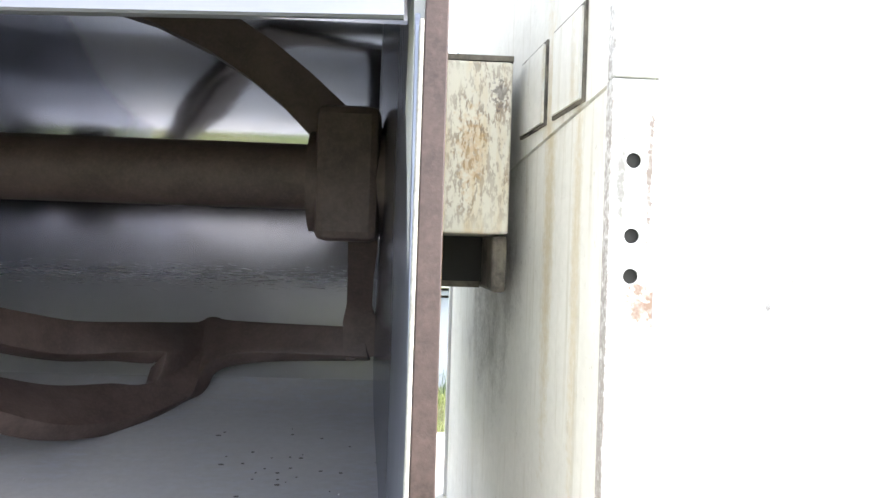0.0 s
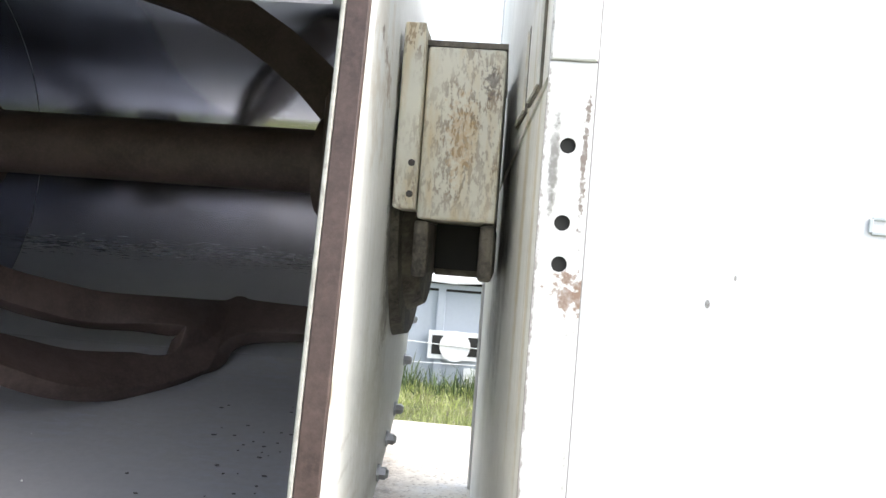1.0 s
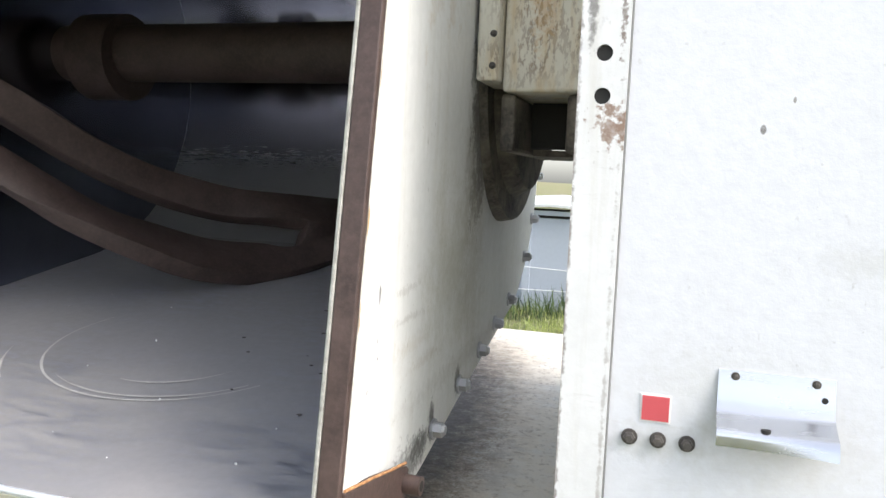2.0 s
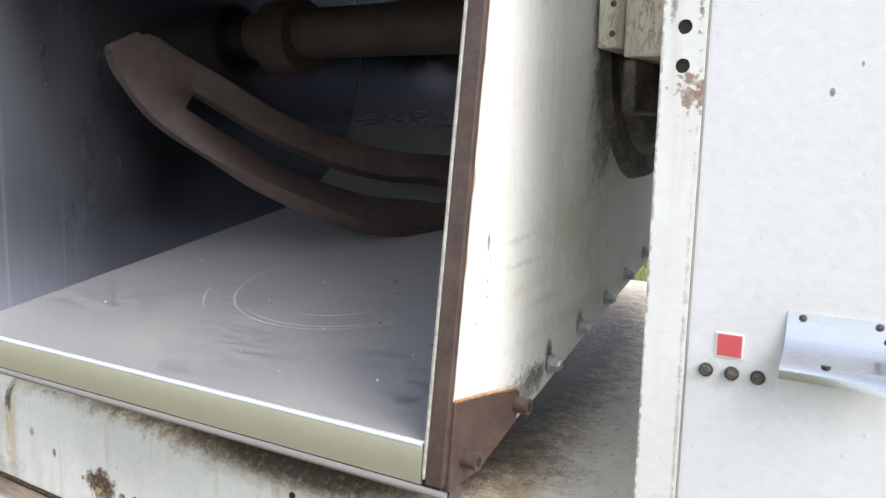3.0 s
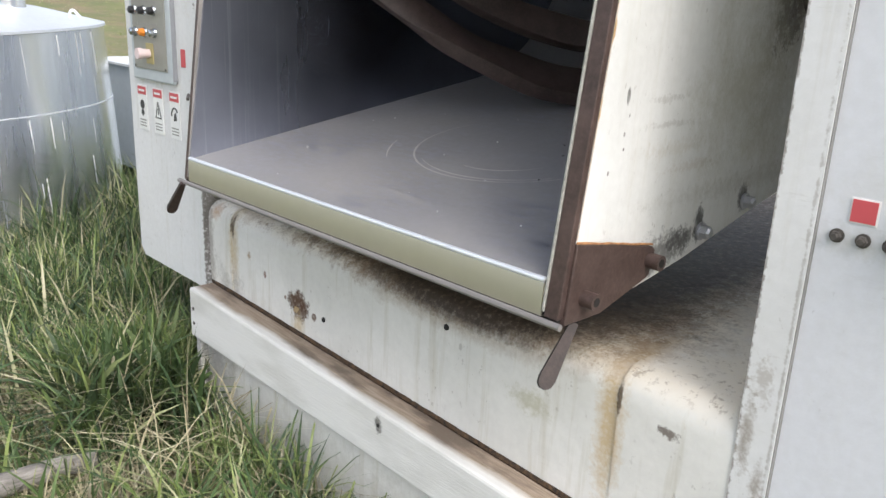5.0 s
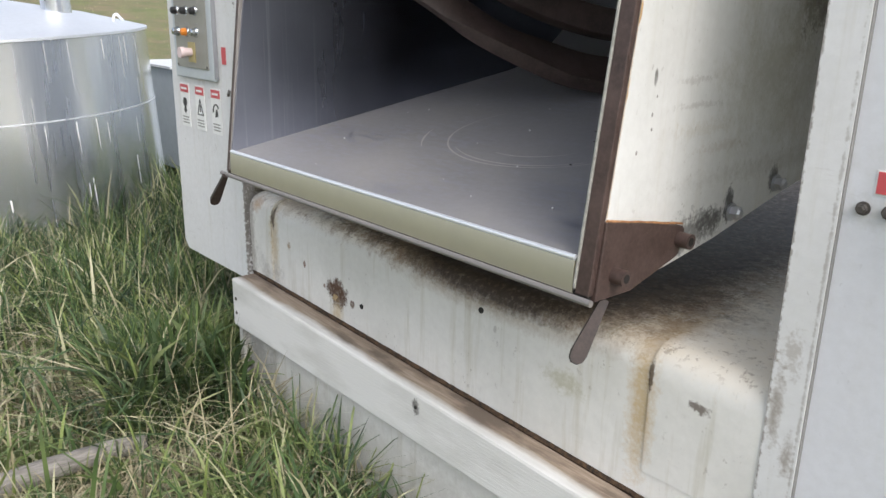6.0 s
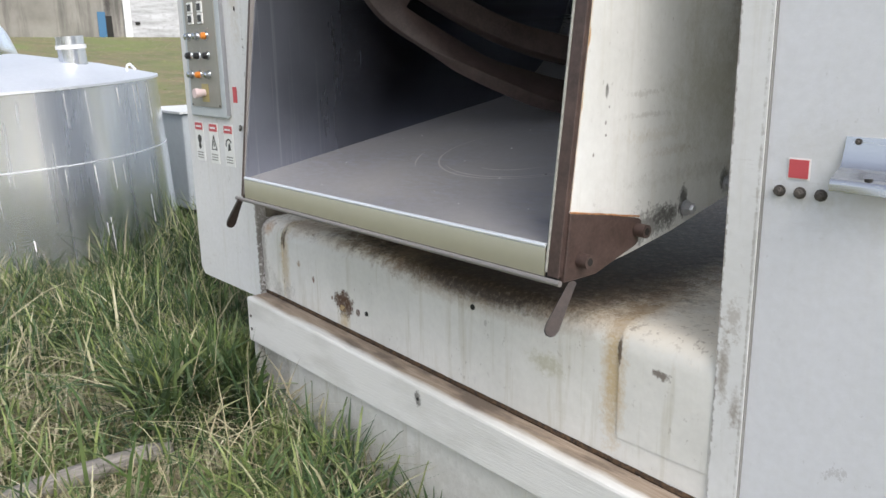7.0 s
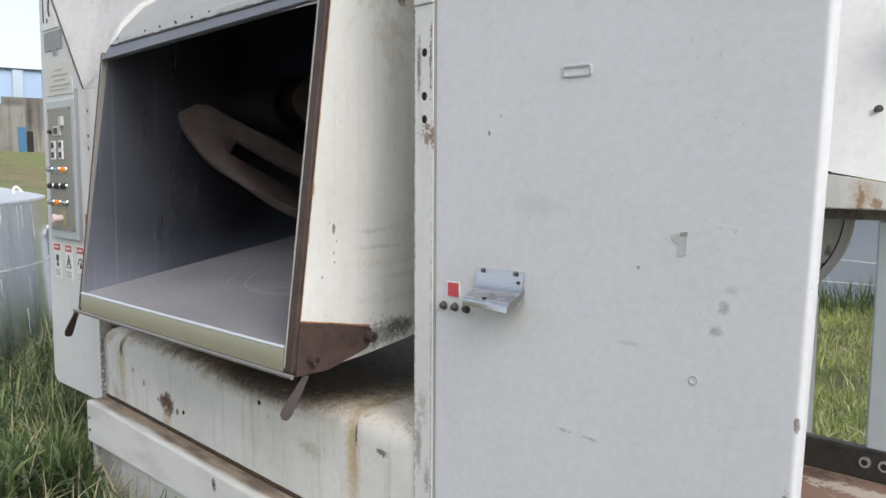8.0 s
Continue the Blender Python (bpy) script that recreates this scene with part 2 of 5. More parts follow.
HOUSE_PAINT = weathered("housing_paint", (0.77, 0.768, 0.775), 0.18, 0.3, 0.25, 0.0, [
    ((0.2405, 0.89, 1.15), (0.0026, 0.3, 0.70), (0.18, 0.145, 0.12), 0.75, 1.7),
    ((0.2975, 0.89, 0.85), (0.0022, 0.3, 0.40), (0.24, 0.20, 0.17), 0.5, 1.5),
    ((-1.592, 0.89, 0.75), (0.006, 0.3, 0.40), (0.14, 0.12, 0.10), 0.8, 1.8),
    ((0.27, 0.89, 0.80), (0.014, 0.3, 0.03), (0.40, 0.36, 0.32), 0.6, 1.6),
    ((0.30, 0.89, 1.455), (0.028, 0.3, 0.022), (0.23, 0.13, 0.08), 0.9, 1.3),
    ((0.2945, 0.89, 1.63), (0.004, 0.3, 0.07), (0.17, 0.125, 0.10), 0.9, 0.9),
    ((0.255, 0.89, 1.62), (0.006, 0.3, 0.06), (0.14, 0.13, 0.12), 0.8, 0.6),
    ((0.256, 0.89, 0.70), (0.010, 0.3, 0.06), (0.22, 0.17, 0.12), 0.7, 0.7),
    ((0.285, 0.89, 0.62), (0.010, 0.3, 0.03), (0.22, 0.17, 0.12), 0.7, 0.7),
    ((-1.64, 0.89, 1.60), (0.03, 0.3, 0.22), (0.45, 0.36, 0.24), 0.35, 0.9)], 0.5, 0.55)
INNER_PAINT = weathered("inner_wall_paint", (0.84, 0.83, 0.78), 0.3, 0.35, 0.45, 0.0, [
    ((0.22, 1.80, 1.50), (0.3, 0.22, 0.26), (0.16, 0.14, 0.11), 0.7, 0.8),
    ((0.22, 1.25, 1.60), (0.3, 0.03, 0.35), (0.55, 0.44, 0.22), 0.6, 0.6),
    ((0.22, 1.08, 1.50), (0.3, 0.02, 0.30), (0.55, 0.44, 0.22), 0.5, 0.6)], 0.55)


def flaking_cream():
    """Thick cream paint that has come off in fine upright flakes."""
    m = Mat("flaking_cream_paint", 0.6)
    c = m.mix(m.step(m.noise(3.0, detail=6.0), 0.35, 0.65), (0.80, 0.76, 0.64), (0.66, 0.63, 0.54))
    c = m.mix(m.math("MULTIPLY", m.step(m.noise(11.0, (3, 3, 0.5), 6.0), 0.50, 0.70), 0.55), c, (0.62, 0.45, 0.20))
    c = m.mix(m.math("MULTIPLY", m.step(m.noise(6.0, detail=6.0), 0.55, 0.66), 0.5), c, (0.45, 0.45, 0.47))
    thin = m.noise(72.0, (1.8, 1.8, 0.6), 8.0, 0.68)
    where = m.step(m.noise(4.0, detail=3.0), 0.40, 0.62)
    flake = m.math("MULTIPLY", m.step(thin, 0.515, 0.545), where)
    c = m.mix(m.math("MULTIPLY", flake, 0.85), c, m.mix(m.noise(30.0), (0.08, 0.068, 0.06), (0.34, 0.18, 0.07)))
    for centre, size, tint, amount, ragged in (((0.155, 1.4, 1.83), (0.012, 0.3, 0.026), (0.14, 0.11, 0.10), 0.8, 1.4), ((0.10, 1.4, 1.72), (0.02, 0.3, 0.06), (0.55, 0.32, 0.10), 0.5, 1.8)):
        c = m.mix(m.math("MULTIPLY", m.spot(centre, size, ragged, 0.16 if amount > 0.82 else (0.24 if amount > 0.78 else 0.45)), amount), c, tint)
    m.bump(m.math("MULTIPLY", flake, -1.0), 0.5, 0.004)
    return m.done(c)


BLOCK_PAINT = flaking_cream()
GRIMY = rough_paint("grimy_casting", (0.022, 0.019, 0.017), (0.19, 0.165, 0.13), 0.7, 14.0, 0.0, 0.6)
PANEL_PAINT = weathered("panel_paint", (0.735, 0.742, 0.785), 0.08, 0.05, 0.05, 0.0, [
    ((1.018, 0.905, 1.133), (0.010, 0.1, 0.010), (0.22, 0.22, 0.23), 0.6, 0.6),
    ((1.004, 0.905, 1.088), (0.013, 0.1, 0.008), (0.22, 0.22, 0.23), 0.6, 0.6),
    ((1.150, 0.915, 0.95), (0.004, 0.1, 0.014), (0.15, 0.12, 0.10), 0.85, 0.6),
    ((1.138, 0.915, 0.80), (0.005, 0.1, 0.030), (0.16, 0.12, 0.10), 0.85, 0.7),
    ((1.10, 0.905, 0.745), (0.012, 0.1, 0.004), (0.12, 0.10, 0.09), 0.85, 0.8),
    ((1.03, 0.905, 1.165), (0.012, 0.1, 0.008), (0.35, 0.35, 0.36), 0.35, 0.6),
    ((0.467, 0.905, 1.456), (0.0035, 0.1, 0.006), (0.12, 0.11, 0.10), 0.95, 0.2),
    ((0.50, 0.905, 1.492), (0.002, 0.1, 0.004), (0.25, 0.24, 0.22), 0.9, 0.2),
    ((0.68, 0.905, 0.832), (0.016, 0.1, 0.003), (0.33, 0.30, 0.28), 0.7, 1.2),
    ((0.745, 0.905, 0.829), (0.020, 0.1, 0.003), (0.33, 0.30, 0.28), 0.7, 1.2),
    ((0.83, 0.905, 1.04), (0.022, 0.1, 0.004), (0.40, 0.39, 0.38), 0.45, 0.8),
    ((0.845, 0.905, 1.19), (0.004, 0.1, 0.004), (0.2, 0.2, 0.2), 0.8, 0.3),
    ((0.52, 0.905, 1.05), (0.09, 0.1, 0.05), (0.55, 0.53, 0.49), 0.35, 0.5),
    ((0.46, 0.905, 1.13), (0.12, 0.1, 0.05), (0.52, 0.51, 0.47), 0.30, 0.5),
    ((0.36, 0.905, 1.05), (0.05, 0.1, 0.02), (0.45, 0.44, 0.40), 0.45, 0.5),
    ((1.15, 0.905, 0.66), (0.03, 0.1, 0.05), RUST_PALE, 0.7, 0.7),
    ((0.60, 0.905, 1.30), (0.05, 0.1, 0.02), (0.55, 0.55, 0.53), 0.4, 0.8)], 0.42, 0.25)
BROWN = rough_paint("brown_primer", (0.044, 0.027, 0.023), (0.090, 0.058, 0.050), 0.5)
AGITATOR_BROWN = rough_paint("agitator_brown", (0.041, 0.0265, 0.023), (0.080, 0.055, 0.048), 0.6, 10.0)
LEVER_BROWN = rough_paint("dark_lever", (0.020, 0.013, 0.011), (0.042, 0.026, 0.022), 0.6, 30.0)


def scuffed_floor():
    """Dusty sheet steel, dragged and scuffed across the opening."""
    m = Mat("dusty_floor_steel", 0.32, 1.0)
    drag = m.noise(20.0, (1.0, 2.6, 1.0), 8.0, 0.7)
    cloud = m.noise(2.2, detail=6.0)
    scuff = m.math("MULTIPLY", m.step(drag, 0.44, 0.63), m.step(m.noise(3.4, detail=3.0), 0.36, 0.62))
    film = m.math("ADD", m.step(cloud, 0.30, 0.70, 0.66, 0.92), m.math("MULTIPLY", scuff, -0.46), True)
    dust = m.mix(m.noise(60.0), (0.305, 0.286, 0.268), (0.420, 0.396, 0.372))
    m.put(m.b.inputs["Metallic"], m.math("SUBTRACT", 1.0, film))
    m.put(m.b.inputs["Roughness"], m.math("ADD", 0.26, m.math("MULTIPLY", film, 0.30)))
    m.bump(m.math("ADD", drag, m.math("MULTIPLY", m.noise(3.0, detail=2.0), 2.0)), 0.06, 0.01)
    return m.done(m.mix(film, (0.42, 0.44, 0.52), dust))


FLOOR_STEEL = scuffed_floor()


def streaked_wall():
    """Bluish sheet steel with dried upright runs, dust specks and a painted sky sheen."""
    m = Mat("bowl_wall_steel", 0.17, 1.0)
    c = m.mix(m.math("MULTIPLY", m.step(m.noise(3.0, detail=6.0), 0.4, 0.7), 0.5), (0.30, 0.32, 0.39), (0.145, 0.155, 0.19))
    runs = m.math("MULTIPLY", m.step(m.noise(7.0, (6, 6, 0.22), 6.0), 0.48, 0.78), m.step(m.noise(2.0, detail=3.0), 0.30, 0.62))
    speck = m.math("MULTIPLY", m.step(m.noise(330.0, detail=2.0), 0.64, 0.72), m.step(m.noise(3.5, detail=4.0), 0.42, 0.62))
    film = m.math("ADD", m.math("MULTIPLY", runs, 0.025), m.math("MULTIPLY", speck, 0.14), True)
    # paler towards the opening: the outside sky's reflection put into the colour
    sky_sheen = m.math("MULTIPLY", m.step(m.along(1), 1.28, 0.72), m.step(m.noise(3.0, (1.4, 1.4, 0.7), 5.0), 0.25, 0.75, 0.14, 0.42))
    film = m.math("ADD", film, sky_sheen, True)
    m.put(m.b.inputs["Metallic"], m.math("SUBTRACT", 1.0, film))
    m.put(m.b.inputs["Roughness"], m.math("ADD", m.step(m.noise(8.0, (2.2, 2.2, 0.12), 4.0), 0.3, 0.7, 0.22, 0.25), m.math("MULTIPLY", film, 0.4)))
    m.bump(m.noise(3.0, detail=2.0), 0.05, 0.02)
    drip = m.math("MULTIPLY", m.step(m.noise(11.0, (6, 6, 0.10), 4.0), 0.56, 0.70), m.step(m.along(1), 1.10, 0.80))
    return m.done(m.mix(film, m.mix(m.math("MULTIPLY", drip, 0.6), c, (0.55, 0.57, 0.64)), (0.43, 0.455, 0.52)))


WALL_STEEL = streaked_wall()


def settled_dust():
    """Polished steel; dust lies where the curve turns level."""
    m = Mat("bowl_back_steel", 0.06, 1.0)
    lies = m.step(m.math("ADD", m.up(), m.math("MULTIPLY", m.math("SUBTRACT", m.noise(4.0, detail=3.0), 0.5), 0.10)), 0.15, 1.0)
    film = m.math("ADD", m.math("MULTIPLY", lies, 0.34), 0.03, True)
    wet = m.mix(m.math("MULTIPLY", m.step(m.noise(3.0, detail=6.0), 0.4, 0.7), 0.25), (0.68, 0.68, 0.70), (0.36, 0.35, 0.35))
    m.put(m.b.inputs["Metallic"], m.math("SUBTRACT", 1.0, film))
    m.put(m.b.inputs["Roughness"], m.math("ADD", m.step(m.noise(8.0, (3, 40, 40), 4.0), 0.3, 0.7, 0.05, 0.12), m.step(m.up(), 0.0, 0.7, 0.01, 0.30)))
    m.bump(m.noise(2.5, detail=2.0), 0.04, 0.02)
    return m.done(m.mix(film, wet, (0.27, 0.255, 0.245)))


BACK_STEEL = settled_dust()
LIP_STEEL = plain("lip_steel", (0.585, 0.555, 0.455), 0.40, 0.80, 0.05)
TOP_LIP_STEEL = steel("top_lip_steel", (0.33, 0.34, 0.37), 0.42, 0.25, (0.21, 0.215, 0.23), (1, 30, 30), 0.2)
EDGE_STEEL = plain("bright_steel_edge", (0.90, 0.92, 0.96), 0.45, 0.6, 0.03)
BAR_STEEL = steel("dull_bar_steel", (0.38, 0.36, 0.35), 0.45, 0.5, (0.25, 0.225, 0.215), (2, 30, 30), 0.2)
HOOD_STEEL = steel("hood_steel", (0.58, 0.58, 0.57), 0.36, 0.5, (0.50, 0.49, 0.46), (8, 8, 8), 0.4)


def brushed_tank():
    """Bluish sheet steel with painted upright reflections and a thin dried film in upright runs."""
    m = Mat("tank_steel", 0.24, 1.0)
    mirror_bands, run = m.noise(4.0, (1.6, 1.6, 0.10), 5.0), m.noise(9.0, (3.0, 3.0, 0.12), 5.0)
    # lighter and darker bands put soft reflections into the colour
    c = m.mix(m.step(mirror_bands, 0.35, 0.68), (0.90, 0.925, 0.985), (0.60, 0.625, 0.69))
    film = m.math("ADD", 0.05, m.math("MULTIPLY", m.step(run, 0.45, 0.75), 0.14))
    m.put(m.b.inputs["Metallic"], m.math("SUBTRACT", 1.0, film))
    m.put(m.b.inputs["Roughness"], m.step(mirror_bands, 0.3, 0.7, 0.19, 0.30))
    m.bump(m.math("ADD", m.math("MULTIPLY", run, 0.05), m.noise(2.4, (1.0, 1.0, 0.5), 2.0)), 0.06, 0.02)
    return m.done(m.mix(film, c, (0.66, 0.69, 0.74)))


TANK_STEEL = brushed_tank()
# the pale film paints the bright overhead sky mirrored in the lid
LID_STEEL = steel("lid_steel", (0.88, 0.90, 0.94), 0.34, 0.40, (0.74, 0.77, 0.82), (6, 6, 6), 0.15)
ALUMINIUM = steel("brushed_aluminium", (0.64, 0.65, 0.685), 0.24, 0.0, (0.55, 0.56, 0.60), (2, 14, 14), 0.12)
ZINC = steel("zinc_bolt", (0.62, 0.63, 0.66), 0.36, 0.15, (0.30, 0.28, 0.25))
RUSTY = rough_paint("rusty_bolt", (0.045, 0.041, 0.038), (0.105, 0.092, 0.082), 0.65, 40.0)
RUST_PLATE = weathered("rusted_plate", (0.23, 0.14, 0.10), 0.0, 0.6, 0.0, 0.0, [((1.20, 1.08, 0.80), (0.10, 0.022, 0.05), (0.52, 0.47, 0.40), 0.85, 0.9), ((1.32, 1.02, 0.80), (0.10, 0.03, 0.05), (0.50, 0.44, 0.37), 0.8, 0.9), ((1.05, 1.12, 0.80), (0.12, 0.03, 0.05), (0.07, 0.05, 0.04), 0.8, 0.7)], 0.8)
# near-black that puts the shade of holes, gaps and openings into the colour
DARK = plain("cavity_shade", (0.018, 0.017, 0.016), 0.8)
BOX_GREY = plain("control_box_grey", (0.50, 0.54, 0.57), 0.4)
PLATE_GREY = steel("control_plate", (0.45, 0.44, 0.40), 0.42, 0.55, (0.36, 0.35, 0.31))
BLACK = plain("black_plastic", (0.025, 0.025, 0.028), 0.4)
ORANGE = plain("orange_lens", (0.75, 0.25, 0.04), 0.3)
PINK = plain("faded_red_plastic", (0.74, 0.60, 0.60), 0.45)
YELLOW = plain("yellow_plate", (0.42, 0.35, 0.16), 0.5)
CHROME = plain("chrome", (0.58, 0.61, 0.66), 0.22, 1.0)
RED = plain("red_sticker", (0.60, 0.095, 0.11), 0.45)
LABEL_WHITE = plain("label_white", (0.84, 0.84, 0.83), 0.5)
LABEL_CREAM = plain("label_cream", (0.60, 0.59, 0.55), 0.5)
LABEL_GREY = plain("label_grey", (0.30, 0.31, 0.33), 0.5)
INK = plain("ink", (0.06, 0.06, 0.06), 0.6)
INK_FAINT = plain("sun_bleached_ink", (0.47, 0.46, 0.43), 0.6)
INK_PALE = plain("faded_ink", (0.32, 0.31, 0.29), 0.6)


def timber():
    m = Mat("painted_timber", 0.75)
    grain = m.noise(7.0, (1.2, 30, 30), 6.0)
    wood = m.mix(m.step(grain, 0.35, 0.65), (0.27, 0.20, 0.145), (0.42, 0.335, 0.26))
    wood = m.mix(m.step(m.noise(4.0, (1, 3, 3)), 0.52, 0.66), wood, (0.17, 0.13, 0.10))
    paint = m.mix(m.step(m.noise(5.0, (0.6, 2, 2)), 0.45, 0.7), (0.76, 0.75, 0.73), (0.60, 0.59, 0.56))
    paint = m.mix(m.math("MULTIPLY", m.spot((-0.585, 0.81, 0.378), (0.013, 0.1, 0.020), 0.6), 0.9), paint, (0.12, 0.11, 0.10))
    worn = m.step(m.math("ADD", m.up(), m.math("MULTIPLY", m.noise(14.0, (0.3, 1, 1)), 1.5)), 1.05, 1.45)
    bare = m.step(m.math("ADD", m.along(1), m.math("MULTIPLY", m.math("SUBTRACT", m.noise(9.0, (0.5, 1, 1), 6.0), 0.5), 0.05)), 0.826, 0.846)
    m.bump(grain, 0.35, 0.004)
    return m.done(m.mix(m.math("MULTIPLY", worn, bare), paint, wood))


TIMBER = timber()


def old_wood():
    m = Mat("grey_weathered_wood", 0.85)
    g = m.noise(6.0, (25, 3, 25), 6.0)
    m.bump(g, 0.5, 0.005)
    return m.done(m.mix(m.step(g, 0.35, 0.65), (0.22, 0.20, 0.185), (0.38, 0.355, 0.33)))


OLD_WOOD = old_wood()


def blade_mat(name, colours, lush):
    m = Mat(name, 0.55)
    r = m.island()
    c = m.mix(m.step(r, 0.0, 0.5), colours[0], colours[1])
    c = m.mix(m.step(r, 0.5, 0.74), c, colours[2])
    c = m.mix(m.step(r, 0.80, 0.95), c, colours[3])
    patch = m.noise(1.7, detail=3.0)
    c = m.mix(m.math("MULTIPLY", m.step(patch, 0.52, 0.66), 0.55), c, lush)
    c = m.mix(m.math("MULTIPLY", m.step(patch, 0.47, 0.34), 0.5), c, tuple(0.45 * v for v in colours[0]))
    return m.done(c)


GRASS = blade_mat("grass_blades", ((0.024, 0.052, 0.022), (0.080, 0.138, 0.044), (0.235, 0.285, 0.095), (0.52, 0.48, 0.33)), (0.22, 0.285, 0.080))
BACK_GRASS = blade_mat("back_grass_blades", ((0.17, 0.215, 0.06), (0.29, 0.345, 0.10), (0.41, 0.455, 0.16), (0.56, 0.52, 0.37)), (0.41, 0.475, 0.12))
STRAW = blade_mat("dry_straw", ((0.36, 0.31, 0.20), (0.48, 0.43, 0.30), (0.24, 0.20, 0.13), (0.56, 0.53, 0.40)), (0.42, 0.38, 0.20))
WEED = blade_mat("weed_leaves", ((0.035, 0.062, 0.024), (0.060, 0.100, 0.032), (0.10, 0.15, 0.045), (0.18, 0.21, 0.08)), (0.08, 0.125, 0.035))


def soil():
    m = Mat("grassy_soil", 0.95)
    a, b, f = m.noise(0.35, detail=8.0), m.noise(2.2, detail=8.0, rough=0.7), m.noise(45.0)
    c = m.mix(m.step(b, 0.36, 0.62), (0.085, 0.095, 0.036), (0.19, 0.16, 0.09))
    c = m.mix(m.step(a, 0.45, 0.62), c, (0.125, 0.165, 0.05))
    c = m.mix(m.math("MULTIPLY", m.step(m.noise(0.6, (1, 1, 1), 8.0, 0.7), 0.56, 0.66), 0.7), c, (0.29, 0.19, 0.10))
    slope = m.mix(m.step(m.noise(0.9, detail=9.0, rough=0.75), 0.40, 0.62), (0.20, 0.22, 0.095), (0.34, 0.26, 0.165))
    slope = m.mix(m.step(m.noise(0.3, (0.4, 1, 1), 6.0), 0.50, 0.64), slope, (0.24, 0.28, 0.10))
    c = m.mix(m.step(m.along(0), -7.5, -13.0), c, slope)
    m.bump(m.math("ADD", b, f), 0.8, 0.04)
    return m.done(m.mix(m.math("MULTIPLY", f, 0.4), c, (0.05, 0.06, 0.02)))


SOIL = soil()


def concrete():
    m = Mat("stained_concrete", 0.9)
    run = m.noise(0.9, (1.2, 1.2, 0.10), 8.0, 0.7)
    c = m.mix(m.step(m.noise(0.5), 0.35, 0.65), (0.21, 0.20, 0.18), (0.32, 0.305, 0.28))
    c = m.mix(m.math("MULTIPLY", m.step(run, 0.50, 0.66), 0.8), c, (0.10, 0.095, 0.09))
    for centre, size, amount in (((-42, 14.50, 4.1), (2.0, 0.17, 0.95), 0.9), ((-42, 14.95, 3.6), (2.0, 0.09, 1.3), 0.6), ((-42, 13.7, 4.75), (2.0, 0.6, 0.22), 0.6)):
        c = m.mix(m.math("MULTIPLY", m.spot(centre, size, 0.35, 0.4), amount), c, (0.055, 0.05, 0.048))
    return m.done(c)


CONCRETE = concrete()
BLUE_CLAD = plain("pale_blue_cladding", (0.42, 0.56, 0.76), 0.5)
CREAM_CLAD = plain("translucent_sheet", (0.48, 0.59, 0.69), 0.5)
FLASHING_BLUE = plain("blue_flashing", (0.16, 0.34, 0.62), 0.5)
DARK_ROOF = plain("dark_roof_edge", (0.075, 0.090, 0.125), 0.7)


def whitewash():
    """Blockwork with thin whitewash, greyed in level courses."""
    m = Mat("whitewashed_wall", 0.85)
    course = m.noise(1.1, (0.5, 0.5, 3.2), 6.0, 0.7)
    c = m.mix(m.step(course, 0.38, 0.66), (0.60, 0.61, 0.64), (0.33, 0.335, 0.35))
    return m.done(m.mix(m.math("MULTIPLY", m.step(m.noise(7.0, detail=5.0), 0.55, 0.7), 0.5), c, (0.26, 0.26, 0.27)))


WHITE_WALL = whitewash()
BLUE_DOOR = plain("blue_door", (0.05, 0.16, 0.30), 0.5)
SHED_GREY = plain("blue_grey_panel", (0.40, 0.44, 0.50), 0.5, 0.0, 0.06)
SHED_WHITE = plain("white_sheet", (0.75, 0.76, 0.76), 0.5)


# ---- building helpers ----
BASE = {}


def thing(name, at, label, category, group="", kind=""):
    ob = new(name)
    ob.location = at
    BASE[ob.name] = Vector(at)
    return tagged(ob, label, category, group, kind)


def hang(ob, parent, label=""):
    ob.parent = parent
    if parent is not None and parent.name in BASE:
        ob.matrix_parent_inverse = Matrix.Translation(-BASE[parent.name])
    if label:
        ob["label"] = label
    return ob


def part(name, bm, material, parent=None, label="", smooth=False):
    me = bpy.data.meshes.new(name)
    bmesh.ops.recalc_face_normals(bm, faces=bm.faces)
    if smooth:
        for f in bm.faces:
            f.smooth = True
        for e in bm.edges:
            if len(e.link_faces) == 2 and e.calc_face_angle(0.0) > 0.6:
                e.smooth = False
    bm.to_mesh(me)
    bm.free()
    me.materials.append(material)
    return hang(new(name, me), parent, label)


def shear(p, k=0.05, y0=0.8):
    """The bowl narrows a little towards its back."""
    return (p[0] - k * (1 + p[0] / 1.28) * (p[1] - y0), p[1], p[2])


def box(bm, x0, x1, y0, y1, z0, z1, round_by=0.0, k=0.0):
    v = [bm.verts.new((x - k * (y - 0.8), y, z)) for x in (x0, x1) for y in (y0, y1) for z in (z0, z1)]
    fs = [bm.faces.new([v[i] for i in f]) for f in ((0, 1, 3, 2), (4, 6, 7, 5), (0, 4, 5, 1), (2, 3, 7, 6), (0, 2, 6, 4), (1, 5, 7, 3))]
    if round_by:
        es = list({e for f in fs for e in f.edges})
        bmesh.ops.bevel(bm, geom=es, offset=round_by, segments=2, profile=0.5, affect="EDGES")


def block(name, mat, *dims, parent=None, label="", round_by=0.0, k=0.0):
    bm = bmesh.new()
    box(bm, *dims, round_by=round_by, k=k)
    return part(name, bm, mat, parent, label)


def slab(bm, outline, plane, a, b, k=0.0):
    """An outline in two of the axes, thickened along the third (plane) from a to b."""
    def place(p, d):
        q = {"x": (d, p[0], p[1]), "y": (p[0], d, p[1]), "z": (p[0], p[1], d)}[plane]
        return shear(q, k) if k else q
